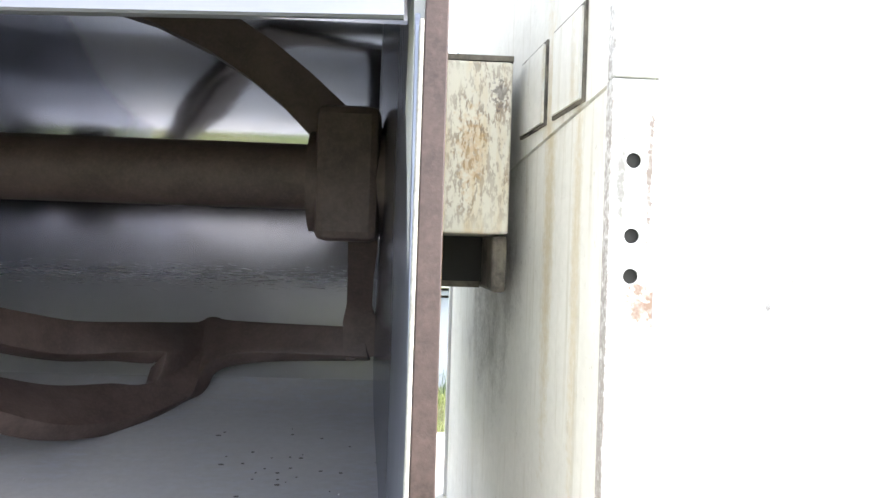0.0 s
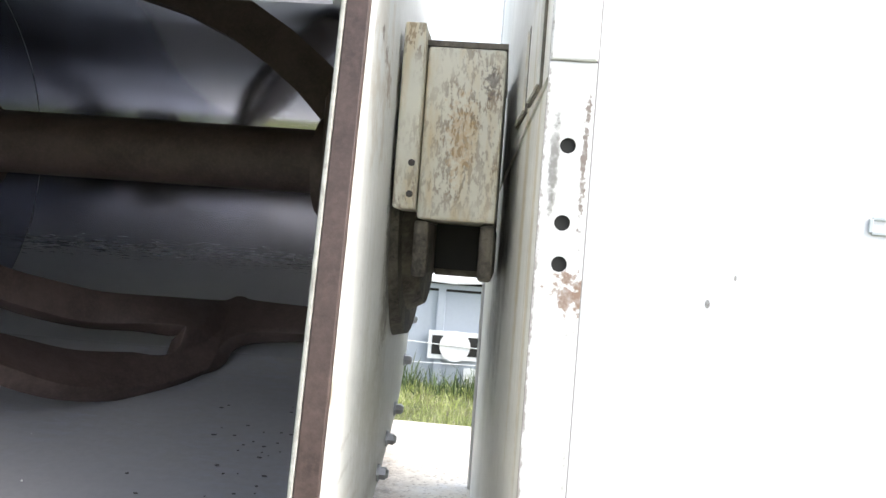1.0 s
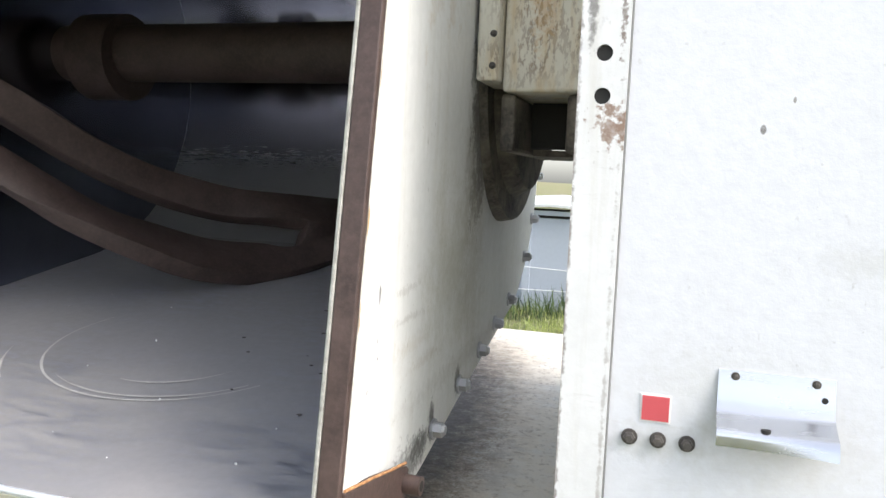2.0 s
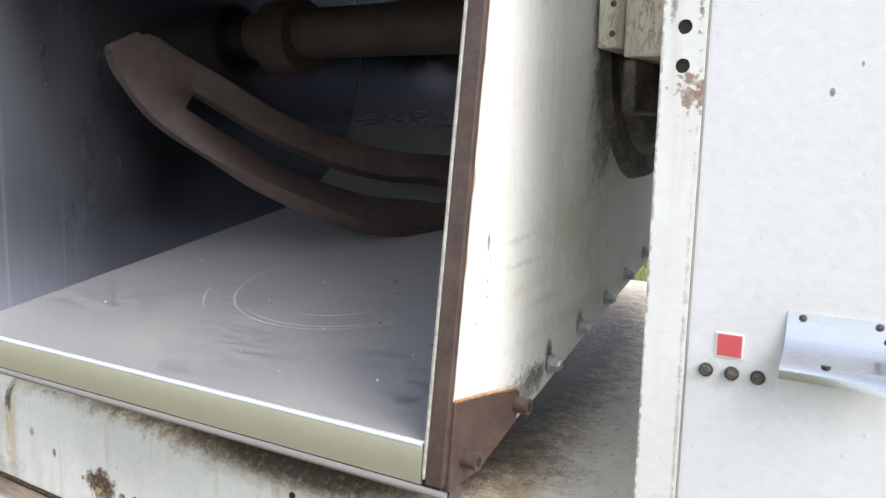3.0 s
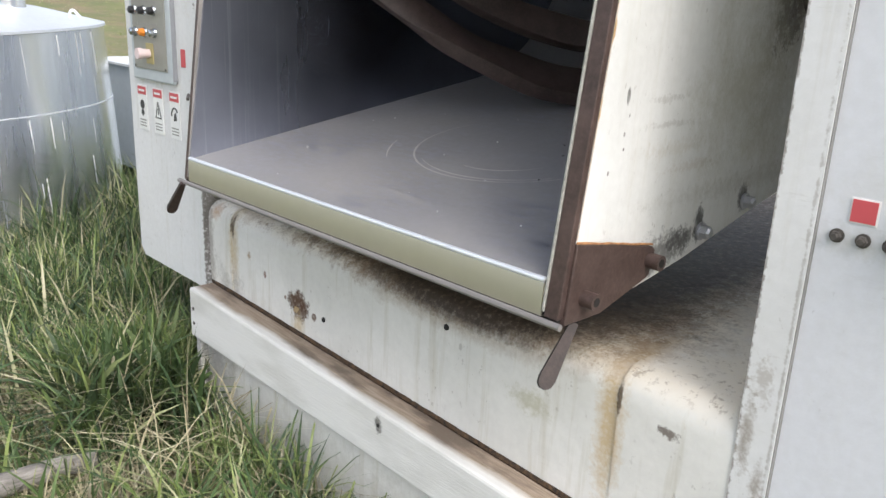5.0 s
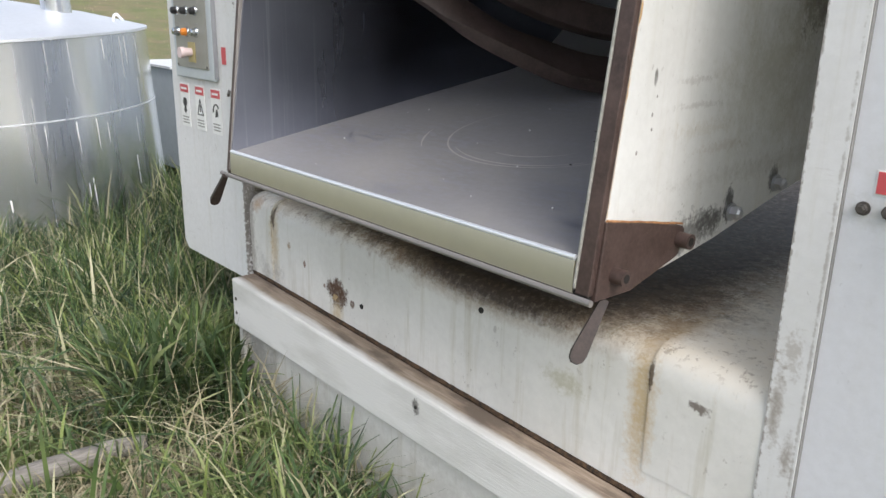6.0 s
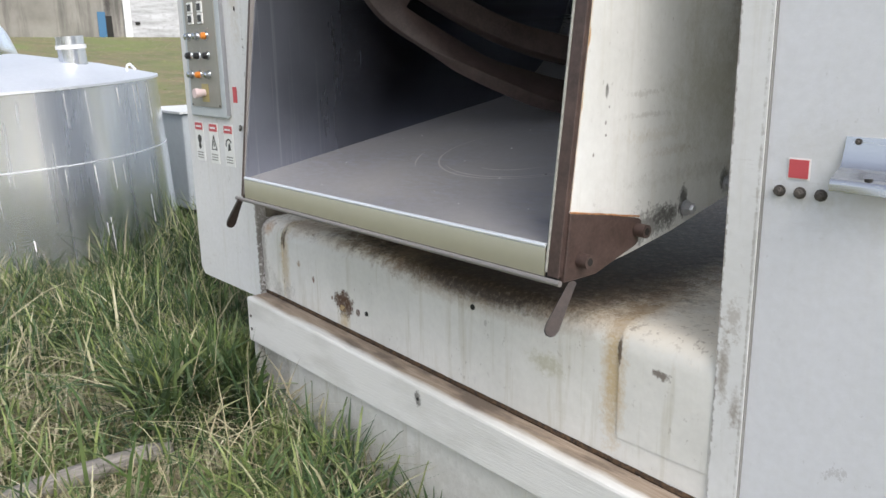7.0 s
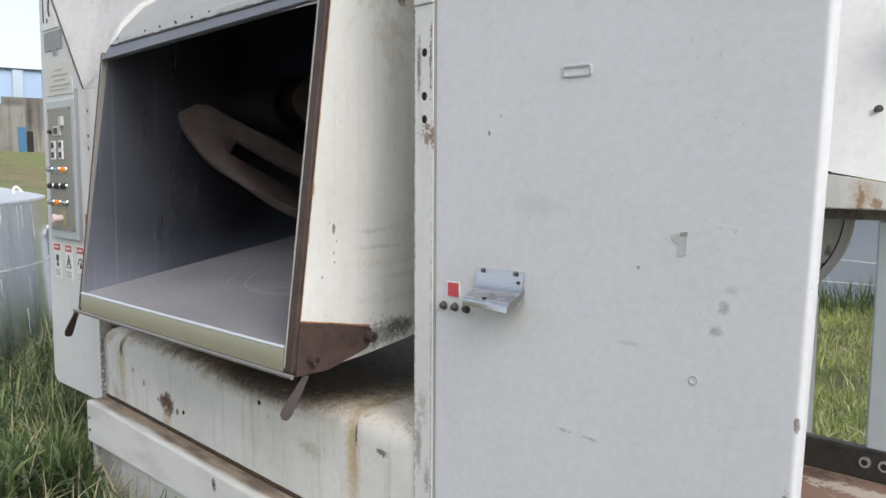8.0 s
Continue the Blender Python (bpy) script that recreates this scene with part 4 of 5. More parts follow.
    sheet(bm, line, x0, x1, -0.012)
    part(name, bm, BED_PAINT, bed, smooth=True)
# black discs on the face paint the shade of two drilled holes
for x, z in ((-0.938, 0.516), (-0.457, 0.653)):
    bar("hole_shade", DARK, (x, 0.904, z), (x, 0.8995, z), 0.0075, bed, "black disc painting the shade of a drilled hole")
bm = bmesh.new()
sheet(bm, [(0.9015, 0.444), (0.8985, 0.453), (0.9015, 0.461)], -1.57, 0.245, 0.002, cuts=160, wave=lambda x, t: 0.0045 * noise.noise(Vector((x * 22, 0, 0))) + 0.003 * noise.noise(Vector((x * 70, t, 4))))
for v in bm.verts:
    v.co.z -= 0.036 * (v.co.x + 1.56)
part("gap_seal", bm, rough_paint("crack_dirt", (0.018, 0.014, 0.011), (0.11, 0.065, 0.035), 0.9, 60.0), bed, "dark cracked gap line")

block("end_board", BED_PAINT, -1.572, -1.545, 0.835, 0.9015, -0.02, 0.283, parent=bed, round_by=0.003)
block("skirt_plate", BED_PAINT, -1.52, 0.246, 0.848, 0.9015, -0.02, 0.262, parent=bed, round_by=0.004)

timber_rail = thing("timber_rail", (-0.66, 0.85, 0.28), "white painted timber rail with worn bare top", "timber rail")
bm = bmesh.new()
box(bm, -1.562, 0.247, 0.812, 0.898, 0.285, 0.452, 0.008)
for v in bm.verts:
    v.co.z -= (0.036 if v.co.z > 0.36 else 0.010) * (v.co.x + 1.56)
part("beam", bm, TIMBER, timber_rail)
for z in (0.335, 0.385):
    bar("nail", RUSTY, (-1.535, 0.813, z), (-1.535, 0.810, z), 0.006, timber_rail)
# this black disc paints the shade of a hole in the rail
bar("hole_shade", DARK, (-0.585, 0.813, 0.378), (-0.585, 0.8105, 0.378), 0.005, timber_rail)

# ---- left housing ----
left = thing("left_housing", (-1.85, 1.4, 0.42), "white painted machine column with holes and chipped edges", "machine housing")
bm = bmesh.new()
outline = [(-2.07, 0.42), (-1.592, 0.42), (-1.592, 1.10), (-1.56, 1.25), (-1.50, 1.688), (-1.656, 1.692), (-1.945, 2.09), (-2.02, 2.50), (-2.10, 2.50), (-2.10, 0.45)]
holed(bm, outline, [(-1.64, 1.605, 0.010), (-1.64, 1.505, 0.010), (-1.64, 1.455, 0.010)], 0.89, 0.925)
part("front_plate", bm, HOUSE_PAINT, left)
# black discs in the holes' mouths stand in for the shade inside
for z in (1.605, 1.505, 1.455):
    bar("hole_shade", DARK, (-1.64, 0.926, z), (-1.64, 0.8935, z), 0.0098, left, "black disc painting the shade of a drilled hole")
block("side_plate", HOUSE_PAINT, -1.625, -1.592, 0.926, 2.3, 0.42, 1.75, parent=left)
block("outer_plate", HOUSE_PAINT, -2.10, -2.07, 0.926, 2.3, 0.43, 2.5, parent=left)
block("bottom_plate", HOUSE_PAINT, -2.069, -1.626, 0.926, 2.3, 0.42, 0.45, parent=left)
block("back_plate", HOUSE_PAINT, -2.10, -1.592, 2.301, 2.33, 0.42, 2.5, parent=left)
bm = bmesh.new()
a, b, c, d, e = [bm.verts.new(p) for p in ((-1.656, 0.888, 1.694), (-1.30, 0.93, 1.694), (-1.25, 1.62, 2.75), (-2.0, 1.25, 2.75), (-1.955, 0.888, 2.10))]
f = bm.faces.new((a, b, c))
g = bm.faces.new((a, c, d, e))
bmesh.ops.solidify(bm, geom=[f, g], thickness=0.012)
part("upper_cover", bm, HOUSE_PAINT, left, "bright sloping upper cover")
bar("cover_seam", RUSTY, (-1.655, 0.884, 1.694), (-1.957, 0.884, 2.104), 0.0035, left, "rusty folded seam", n=8)
bar("latch_pin", RUSTY, (-1.655, 0.89, 1.052), (-1.60, 0.86, 1.045), 0.005, left)
block("worn_strip", GRIMY, -1.591, -1.580, 0.93, 1.6, 0.725, 0.98, parent=left)

# small plates above the control box
nameplate = thing("name_plate", (-1.93, 0.886, 1.84), "worn dark grey name plate on the column", "name plate")
block("plate", LABEL_GREY, -2.048, -1.862, 0.885, 0.8885, 1.875, 1.952, parent=nameplate)
block("tab", LABEL_GREY, -1.955, -1.915, 0.885, 0.8885, 1.852, 1.8745, parent=nameplate)
notice = thing("notice_label", (-1.9, 0.886, 1.68), "faded cream notice label with worn print", "label")
block("sheet", plain("notice_paper", (0.69, 0.68, 0.635), 0.5), -2.035, -1.765, 0.885, 0.8885, 1.685, 1.815, parent=notice)
for z, x0, x1 in ((1.783, -1.94, -1.85), (1.762, -1.98, -1.80), (1.742, -1.95, -1.83), (1.72, -2.0, -1.78), (1.703, -2.0, -1.80)):
    block("print_line", INK_FAINT, x0, x1, 0.8835, 0.8848, z, z + 0.007, parent=notice)
top_frame = thing("indicator_plate", (-2.0, 0.886, 1.96), "small white plate with two dark marks", "plate")
bm = bmesh.new()
slab(bm, [(-2.055, 1.965), (-1.885, 1.965), (-1.950, 2.055), (-1.985, 2.16), (-2.055, 2.16)], "y", 0.884, 0.8885)
part("plate", bm, LABEL_WHITE, top_frame)
block("mark", INK, -2.046, -2.034, 0.8825, 0.8838, 1.995, 2.135, parent=top_frame)
block("mark", INK, -2.008, -1.994, 0.8825, 0.8838, 1.992, 2.010, parent=top_frame)
bm = bmesh.new()
for k in range(6):
    a0, a1 = 1.9 + 0.42 * k, 1.9 + 0.42 * (k + 1)
    tube(bm, (-1.962 + 0.016 * math.cos(a0), 0.8838, 2.050 + 0.036 * math.sin(a0)), (-1.962 + 0.016 * math.cos(a1), 0.8838, 2.050 + 0.036 * math.sin(a1)), 0.0055, n=6)
part("curved_mark", bm, INK, top_frame)

# ---- control box ----
ctrl = thing("control_box", (-1.86, 0.87, 1.075), "pale grey control box with push buttons and meters", "control panel")
block("enclosure", BOX_GREY, -2.025, -1.723, 0.872, 0.8885, 1.075, 1.662, parent=ctrl, round_by=0.006)
block("door_edge", LABEL_GREY, -1.7225, -1.7195, 0.8745, 0.8885, 1.085, 1.70, parent=ctrl)
face = block("face_plate", PLATE_GREY, -1.995, -1.752, 0.868, 0.8715, 1.113, 1.628, parent=ctrl, round_by=0.001)
for x in (-1.988, -1.759):
    for z in (1.12, 1.62):
        bar("screw", RUSTY, (x, 0.868, z), (x, 0.866, z), 0.004, face)


def push_button(x, z, mat, r=0.015, label=""):
    bm = bmesh.new()
    tube(bm, (x, 0.868, z), (x, 0.862, z), r * 1.05, r * 0.95, n=20)
    bezel = part("bezel", bm, CHROME, ctrl, smooth=True)
    bm = bmesh.new()
    tube(bm, (x, 0.862, z), (x, 0.850, z), r * 0.80, r * 0.74, n=20)
    tube(bm, (x, 0.850, z), (x, 0.846, z), r * 0.74, r * 0.40, n=20)
    part("button_cap", bm, mat, bezel, label, smooth=True)


COLS, ROWS_Z = (-1.972, -1.900, -1.826), (1.370, 1.300, 1.231)
for j, z in enumerate(ROWS_Z):
    for i, x in enumerate(COLS):
        lit = (j, i) in ((0, 2), (2, 1))
        push_button(x, z, ORANGE if lit else (BLACK if j == 1 else CHROME), 0.016, "orange lens" if lit else "")
        block("legend_line", INK_PALE, x - 0.02, x + 0.02, 0.8665, 0.8678, z + 0.024, z + 0.029, parent=face)
for x in (-1.938, -1.856):
    for z in (1.472, 1.432):
        meter = block("selector_frame", LABEL_WHITE, x - 0.021, x + 0.021, 0.862, 0.868, z - 0.019, z + 0.019, parent=ctrl, round_by=0.002)
        block("window", BLACK, x - 0.013, x + 0.013, 0.86, 0.8618, z - 0.012, z + 0.012, parent=meter)
meter = block("counter_frame", LABEL_CREAM, -1.925, -1.85, 0.86, 0.868, 1.512, 1.552, parent=ctrl, round_by=0.002)
block("window", BLACK, -1.912, -1.875, 0.858, 0.8598, 1.52, 1.544, parent=meter)
block("white_tab", LABEL_CREAM, -1.852, -1.822, 0.856, 0.8678, 1.552, 1.59, parent=ctrl)
bar("small_knob", BLACK, (-1.965, 0.868, 1.53), (-1.965, 0.854, 1.53), 0.008, ctrl)
block("stop_plate", YELLOW, -1.895, -1.842, 0.8655, 0.8678, 1.132, 1.198, parent=ctrl)
bm = bmesh.new()
tube(bm, (-1.872, 0.8655, 1.165), (-1.872, 0.839, 1.165), 0.014, 0.0155, n=24)
tube(bm, (-1.872, 0.839, 1.165), (-1.872, 0.824, 1.165), 0.0185, 0.0175, n=24)
part("stop_button", bm, PINK, ctrl, "faded pink mushroom stop button", smooth=True)

for i in range(3):
    x = -2.034 + 0.1235 * i
    tag = thing("warning_label", (x + 0.036, 0.888, 0.9), "white warning label with red heading and black picture", "label", "warning labels under the control box")
    block("sheet", LABEL_WHITE, x, x + 0.072, 0.8865, 0.8888, 0.898, 1.052, parent=tag)
    block("heading", RED, x + 0.004, x + 0.068, 0.8850, 0.8862, 1.020, 1.047, parent=tag)
    block("heading_print", LABEL_WHITE, x + 0.014, x + 0.058, 0.8838, 0.8848, 1.030, 1.037, parent=tag)
    bm = bmesh.new()
    if i == 0:
        tube(bm, (x + 0.036, 0.886, 0.985), (x + 0.036, 0.885, 0.985), 0.016, n=18)
        slab(bm, [(x + 0.024, 0.955), (x + 0.036, 0.945), (x + 0.048, 0.955), (x + 0.036, 0.978)], "y", 0.885, 0.8862)
    elif i == 1:
        for p, q in (((0.014, 0.950), (0.036, 1.005)), ((0.058, 0.950), (0.036, 1.005)), ((0.014, 0.952), (0.058, 0.952)), ((0.036, 0.962), (0.036, 0.985))):
            tube(bm, (x + p[0], 0.8862, p[1]), (x + q[0], 0.8862, q[1]), 0.0022, n=6)
    else:
        for k in range(7):
            a0, a1 = 0.5 + 0.4 * k, 0.5 + 0.4 * (k + 1)
            tube(bm, (x + 0.036 + 0.022 * math.cos(a0), 0.8862, 0.975 + 0.024 * math.sin(a0)), (x + 0.036 + 0.022 * math.cos(a1), 0.8862, 0.975 + 0.024 * math.sin(a1)), 0.0028, n=6)
        slab(bm, [(x + 0.028, 0.955), (x + 0.05, 0.96), (x + 0.044, 0.985), (x + 0.034, 0.98)], "y", 0.885, 0.8862)
    part("picture", bm, INK, tag)
    for z in (0.930, 0.920, 0.910):
        block("print_line", INK_PALE, x + 0.010, x + 0.060, 0.8852, 0.8864, z, z + 0.004, parent=tag)
red_tag = thing("red_tag", (-1.673, 0.888, 1.14), "small red sticker on the white column", "sticker")
block("sheet", RED, -1.690, -1.662, 0.887, 0.8888, 1.135, 1.190, parent=red_tag)

# ---- right housing ----
right = thing("right_housing", (0.7, 1.5, 0), "white painted machine column with bolt holes and streaks", "machine housing")
bm = bmesh.new()
holed(bm, [(0.2405, 0.02), (0.3025, 0.02), (0.3025, 1.757), (0.2405, 1.757)], [(0.272, 1.648, 0.0105), (0.272, 1.547, 0.0105), (0.272, 1.493, 0.0105)], 0.895, 0.925)
part("edge_strip", bm, HOUSE_PAINT, right)
# black plugs close to the front paint the dark inside of each hole
for z in (1.648, 1.547, 1.493):
    bar("hole_shade", DARK, (0.272, 0.9256, z), (0.272, 0.8985, z), 0.0103, right, "black disc painting the shade of a drilled hole")
block("upper_strip", HOUSE_PAINT, 0.2405, 0.3025, 0.891, 0.925, 1.7585, 2.35, parent=right, round_by=0.003)
bm = bmesh.new()
slab(bm, [(0.249, 0.927), (0.285, 0.927), (0.185, 2.44), (0.150, 2.44)], "z", 0.65, 1.756)
for v in bm.verts:
    v.co.z -= 0.085 * (v.co.y - 0.926) if v.co.z > 1.5 else 0.0
part("inner_wall", bm, INNER_PAINT, right, "streaked inner wall")
bm = bmesh.new()
slab(bm, [(0.245, 0.926), (0.285, 0.926), (0.185, 2.44), (0.146, 2.44)], "z", 1.7585, 2.35)
for v in bm.verts:
    v.co.z -= 0.085 * (v.co.y - 0.926) if v.co.z < 2.0 else 0.0
upper = part("upper_inner_wall", bm, INNER_PAINT, right)
for y0, y1 in ((1.045, 1.205), (1.275, 1.455)):
    # added grimy backing, slightly larger, that gives the cover a dark outline
    bm = bmesh.new()
    slab(bm, [(0.2448 - 0.065 * (y - 0.926) - o, y) for o, y in ((0.0, y0 - 0.010), (0.0, y1 + 0.012), (0.004, y1 + 0.012), (0.004, y0 - 0.010))], "z", 1.752, 1.906)
    part("cover_backing", bm, GRIMY, upper)
    bm = bmesh.new()
    slab(bm, [(0.2448 - 0.065 * (y - 0.926) - o, y) for o, y in ((0.0, y0), (0.0, y1), (0.008, y1), (0.008, y0))], "z", 1.758, 1.900)
    part("cover_plate", bm, INNER_PAINT, upper)
bm = bmesh.new()
slab(bm, [(0.140, 2.441), (0.58, 2.441), (0.58, 2.47), (0.140, 2.47)], "z", 0.65, 2.35)
part("back_plate", bm, HOUSE_PAINT, right)
block("inner_partition", GRIMY, 0.57, 0.60, 0.94, 2.44, 0.05, 2.35, parent=right)
# added black sheet that stands for the shade in the column's hollow
block("hollow_shade_sheet", DARK, 0.286, 0.565, 0.97, 0.98, 0.05, 2.55, parent=right)
bm = bmesh.new()
line = [(0.305, 0.905), (1.140, 0.905), (1.153, 0.905)] + [(1.155 + 0.010 * math.sin(a), 0.915 - 0.010 * math.cos(a)) for a in (0.2, 0.5, 0.8, 1.1, 1.4, 1.57)] + [(1.165, 0.925), (1.165, 0.937), (0.305, 0.937)]
slab(bm, line, "z", 0.02, 2.35)
for p in bm.verts:
    if p.co.x > 0.8:
        p.co.x += 0.012 - 0.030 * (1.65 - p.co.z)
panel = part("front_panel", bm, PANEL_PAINT, right, "broad white sheet panel", smooth=True)
# grey strip that paints the thin shadow line beside the panel
block("panel_seam", plain("seam_shadow_grey", (0.25, 0.245, 0.24), 0.8), 0.3028, 0.3044, 0.8975, 0.93, 0.02, 2.35, parent=right)
bm = bmesh.new()
for i, (x0, x1, z0, z1) in enumerate(((0.664, 0.727, 1.560, 1.565), (0.664, 0.727, 1.579, 1.584), (0.660, 0.666, 1.563, 1.581), (0.725, 0.731, 1.563, 1.581))):
    box(bm, x0, x1, 0.9018, 0.9048, z0, z1, 0.001)
part("slot_frame", bm, BOX_GREY, panel, "thin raised oblong frame")
bm = bmesh.new()
n = 20
for i in range(n):
    a0, a1 = 2 * math.pi * i / n, 2 * math.pi * (i + 1) / n
    tube(bm, (0.965 + 0.008 * math.cos(a0), 0.9045, 0.993 + 0.008 * math.sin(a0)), (0.965 + 0.008 * math.cos(a1), 0.9045, 0.993 + 0.008 * math.sin(a1)), 0.0015, n=5, caps=False)
part("plugged_hole", bm, BOX_GREY, panel)
scrap = thing("torn_sticker", (0.925, 0.904, 1.22), "torn remains of a grey sticker on the panel", "sticker")
bm = bmesh.new()
slab(bm, [(0.912, 1.258), (0.944, 1.262), (0.943, 1.222), (0.926, 1.218), (0.930, 1.240), (0.914, 1.246)], "y", 0.9032, 0.9046)
part("paper", bm, plain("worn_paper", (0.58, 0.58, 0.585), 0.6, 0.0, 0.2), scrap)
bm = bmesh.new()
slab(bm, [(0.930, 1.262), (0.945, 1.264), (0.944, 1.256), (0.930, 1.255)], "y", 0.9020, 0.9030)
part("fold", bm, INK_PALE, scrap)

for i, x in enumerate((0.333, 0.369, 0.405)):
    nut = thing("bolt_head", (x, 0.905, 1.055), "rusty bolt head on the white panel", "bolt", "three bolts under the red sticker")
    bm = bmesh.new()
    hexbolt(bm, (x, 0.9049, 1.055), (0, -1, 0), 0.0078, 0.014)
    part("head", bm, RUSTY, nut)
sticker = thing("red_sticker", (0.363, 0.904, 1.08), "square red sticker with a white border", "sticker")
block("border", LABEL_WHITE, 0.3440, 0.3830, 0.9034, 0.9046, 1.0775, 1.1145, parent=sticker)
block("red_field", RED, 0.3465, 0.3805, 0.9020, 0.9032, 1.080, 1.112, parent=sticker)

bracket = thing("aluminium_bracket", (0.51, 0.88, 1.07), "bent aluminium bracket screwed to the white panel", "bracket")
bm = bmesh.new()
line = [(0.9030, 1.157), (0.9022, 1.152), (0.8990, 1.136), (0.8955, 1.121), (0.8920, 1.1125), (0.8885, 1.1085), (0.8830, 1.1045), (0.8640, 1.0955), (0.8575, 1.0925), (0.8550, 1.0892), (0.8542, 1.084), (0.8538, 1.073)]
sheet(bm, line, 0.437, 0.572, 0.0018, cuts=14, wave=lambda x, t: 0.004 * t * t * math.sin((x - 0.437) * 24) - 0.010 * (x - 0.437) / 0.135 * t * t * t)
part("folded_sheet", bm, ALUMINIUM, bracket, smooth=True)
bm = bmesh.new()
slab(bm, [(0.9025, 1.120), (0.9005, 1.108), (0.894, 1.098), (0.884, 1.091), (0.872, 1.087), (0.868, 1.073), (0.878, 1.074), (0.890, 1.081), (0.899, 1.092), (0.9035, 1.108)], "x", 0.5722, 0.5736)
part("end_cheek", bm, ALUMINIUM, bracket)
for x in (0.457, 0.550):
    bm = bmesh.new()
    hexbolt(bm, (x, 0.9005, 1.150), (0, -1, 0), 0.0038, 0.006)
    part("screw", bm, RUSTY, bracket)
bar("drain_hole", DARK, (0.493, 0.8640, 1.0970), (0.493, 0.8635, 1.0880), 0.006, bracket)
bar("small_hole", DARK, (0.560, 0.9000, 1.132), (0.560, 0.8950, 1.132), 0.0035, bracket)

# ---- drive frame behind the right housing ----
COVER_WHITE = weathered("cover_paint", (0.86, 0.86, 0.85), 0.06, 0.3, 0.12, 0.0, [((1.21, 1.16, 1.44), (0.004, 0.3, 0.05), (0.5, 0.34, 0.18), 0.6, 0.8)], 0.4, 0.3)
DARK_GREASE = rough_paint("black_grease", (0.014, 0.013, 0.012), (0.055, 0.050, 0.045), 0.45, 7.0)
drive = thing("drive_frame", (1.5, 1.4, 0.6), "white steel drive frame with rust and a cover", "machine frame")
bm = bmesh.new()
slab(bm, [(0.86, 2.6), (1.094, 1.392), (1.101, 1.377), (1.115, 1.3725), (1.205, 1.357), (1.9, 1.300), (1.9, 2.6)], "y", 1.13, 1.146)
for v in bm.verts:
    v.co.y += 0.55 * (v.co.z - 1.368)
cover = part("cover", bm, COVER_WHITE, drive, "clean white sloping cover")
for x, z in ((1.168, 1.490), (1.24, 1.60)):
    bm = bmesh.new()
    hexbolt(bm, (x, 1.13 + 0.55 * (z - 1.368), z), (0, -1, 0), 0.006, 0.012)
    part("bolt", bm, RUSTY, cover)
bm = bmesh.new()
slab(bm, [(0.80, 2.6), (1.02, 1.38), (1.0935, 1.38), (0.859, 2.6)], "y", 1.136, 1.146)
for v in bm.verts:
    v.co.y += 0.55 * (v.co.z - 1.368)
part("cover_edge", bm, BOX_GREY, drive, "grey edge strip of the cover")
bar("cover_gap", DARK, (1.097, 1.138, 1.3735), (1.9, 1.138, 1.297), 0.004, cover, n=8)
block("handle", BOX_GREY, 1.235, 1.36, 1.20, 1.28, 1.56, 1.72, parent=cover, round_by=0.005)
FRAME_PAINT = weathered("frame_paint", (0.86, 0.85, 0.83), 0.06, 0.3, 0.15, 0.0, [((1.168, 1.16, 1.328), (0.006, 0.2, 0.022), (0.22, 0.10, 0.04), 0.9, 0.9), ((1.172, 1.16, 1.325), (0.018, 0.2, 0.030), (0.60, 0.40, 0.20), 0.6, 1.0), ((1.195, 1.16, 1.318), (0.008, 0.2, 0.010), RUST_PALE, 0.8, 0.9), ((1.093, 1.16, 1.33), (0.006, 0.2, 0.03), (0.62, 0.45, 0.28), 0.6, 0.9)])
bm = bmesh.new()
slab(bm, [(0.95, 1.306), (1.9, 1.306), (1.9, 1.290 + 0.02), (1.205, 1.354), (1.115, 1.369), (0.95, 1.382)], "y", 1.118, 1.1285)
bmesh.ops.bevel(bm, geom=bm.edges[:], offset=0.003, segments=2, profile=0.5, affect="EDGES")
part("cross_rail", bm, FRAME_PAINT, drive, "white cross rail with rust runs")
block("underside", GRIMY, 0.90, 1.9, 1.16, 1.5, 1.285, 1.3045, parent=drive)
block("post", BOX_GREY, 1.188, 1.30, 1.16, 1.25, 0.80, 1.284, parent=drive, round_by=0.004)
block("near_post", BOX_GREY, 1.00, 1.074, 1.16, 1.22, 0.80, 1.13, parent=drive, round_by=0.004)
beam = block("floor_beam", DARK_GREASE, 0.95, 1.9, 1.15, 1.175, 0.797, 0.858, parent=drive, round_by=0.004)
for x in (1.193, 1.226):
    ring = bar("bolt_ring", ZINC, (x, 1.15, 0.833), (x, 1.143, 0.833), 0.010, beam)
    bar("ring_hole", DARK, (x, 1.1432, 0.833), (x, 1.1425, 0.833), 0.006, ring)
block("floor_plate", RUST_PLATE, 0.80, 1.9, 0.95, 1.1495, 0.77, 0.798, parent=drive)
for x in (1.02, 1.82):
    block("leg", BOX_GREY, x, x + 0.07, 1.0, 1.149, 0.0, 0.7695, parent=drive)
GUARD_PAINT = weathered("guard_paint", (0.82, 0.80, 0.76), 0.3, 0.4, 0.4, 0.0, [((1.06, 1.3, 1.21), (0.006, 0.3, 0.012), (0.12, 0.10, 0.08), 0.8, 0.8), ((1.05, 1.3, 1.18), (0.004, 0.3, 0.006), (0.10, 0.09, 0.08), 0.9, 0.4)], 0.6, 1.0)
guard = bar("belt_guard", GUARD_PAINT, (0.90, 1.30, 1.29), (0.90, 1.311, 1.29), 0.185, drive, "round stained belt guard", n=64)
bar("guard_gap", DARK, (0.90, 1.306, 1.29), (0.90, 1.310, 1.29), 0.1885, guard, n=64)
bm = bmesh.new()
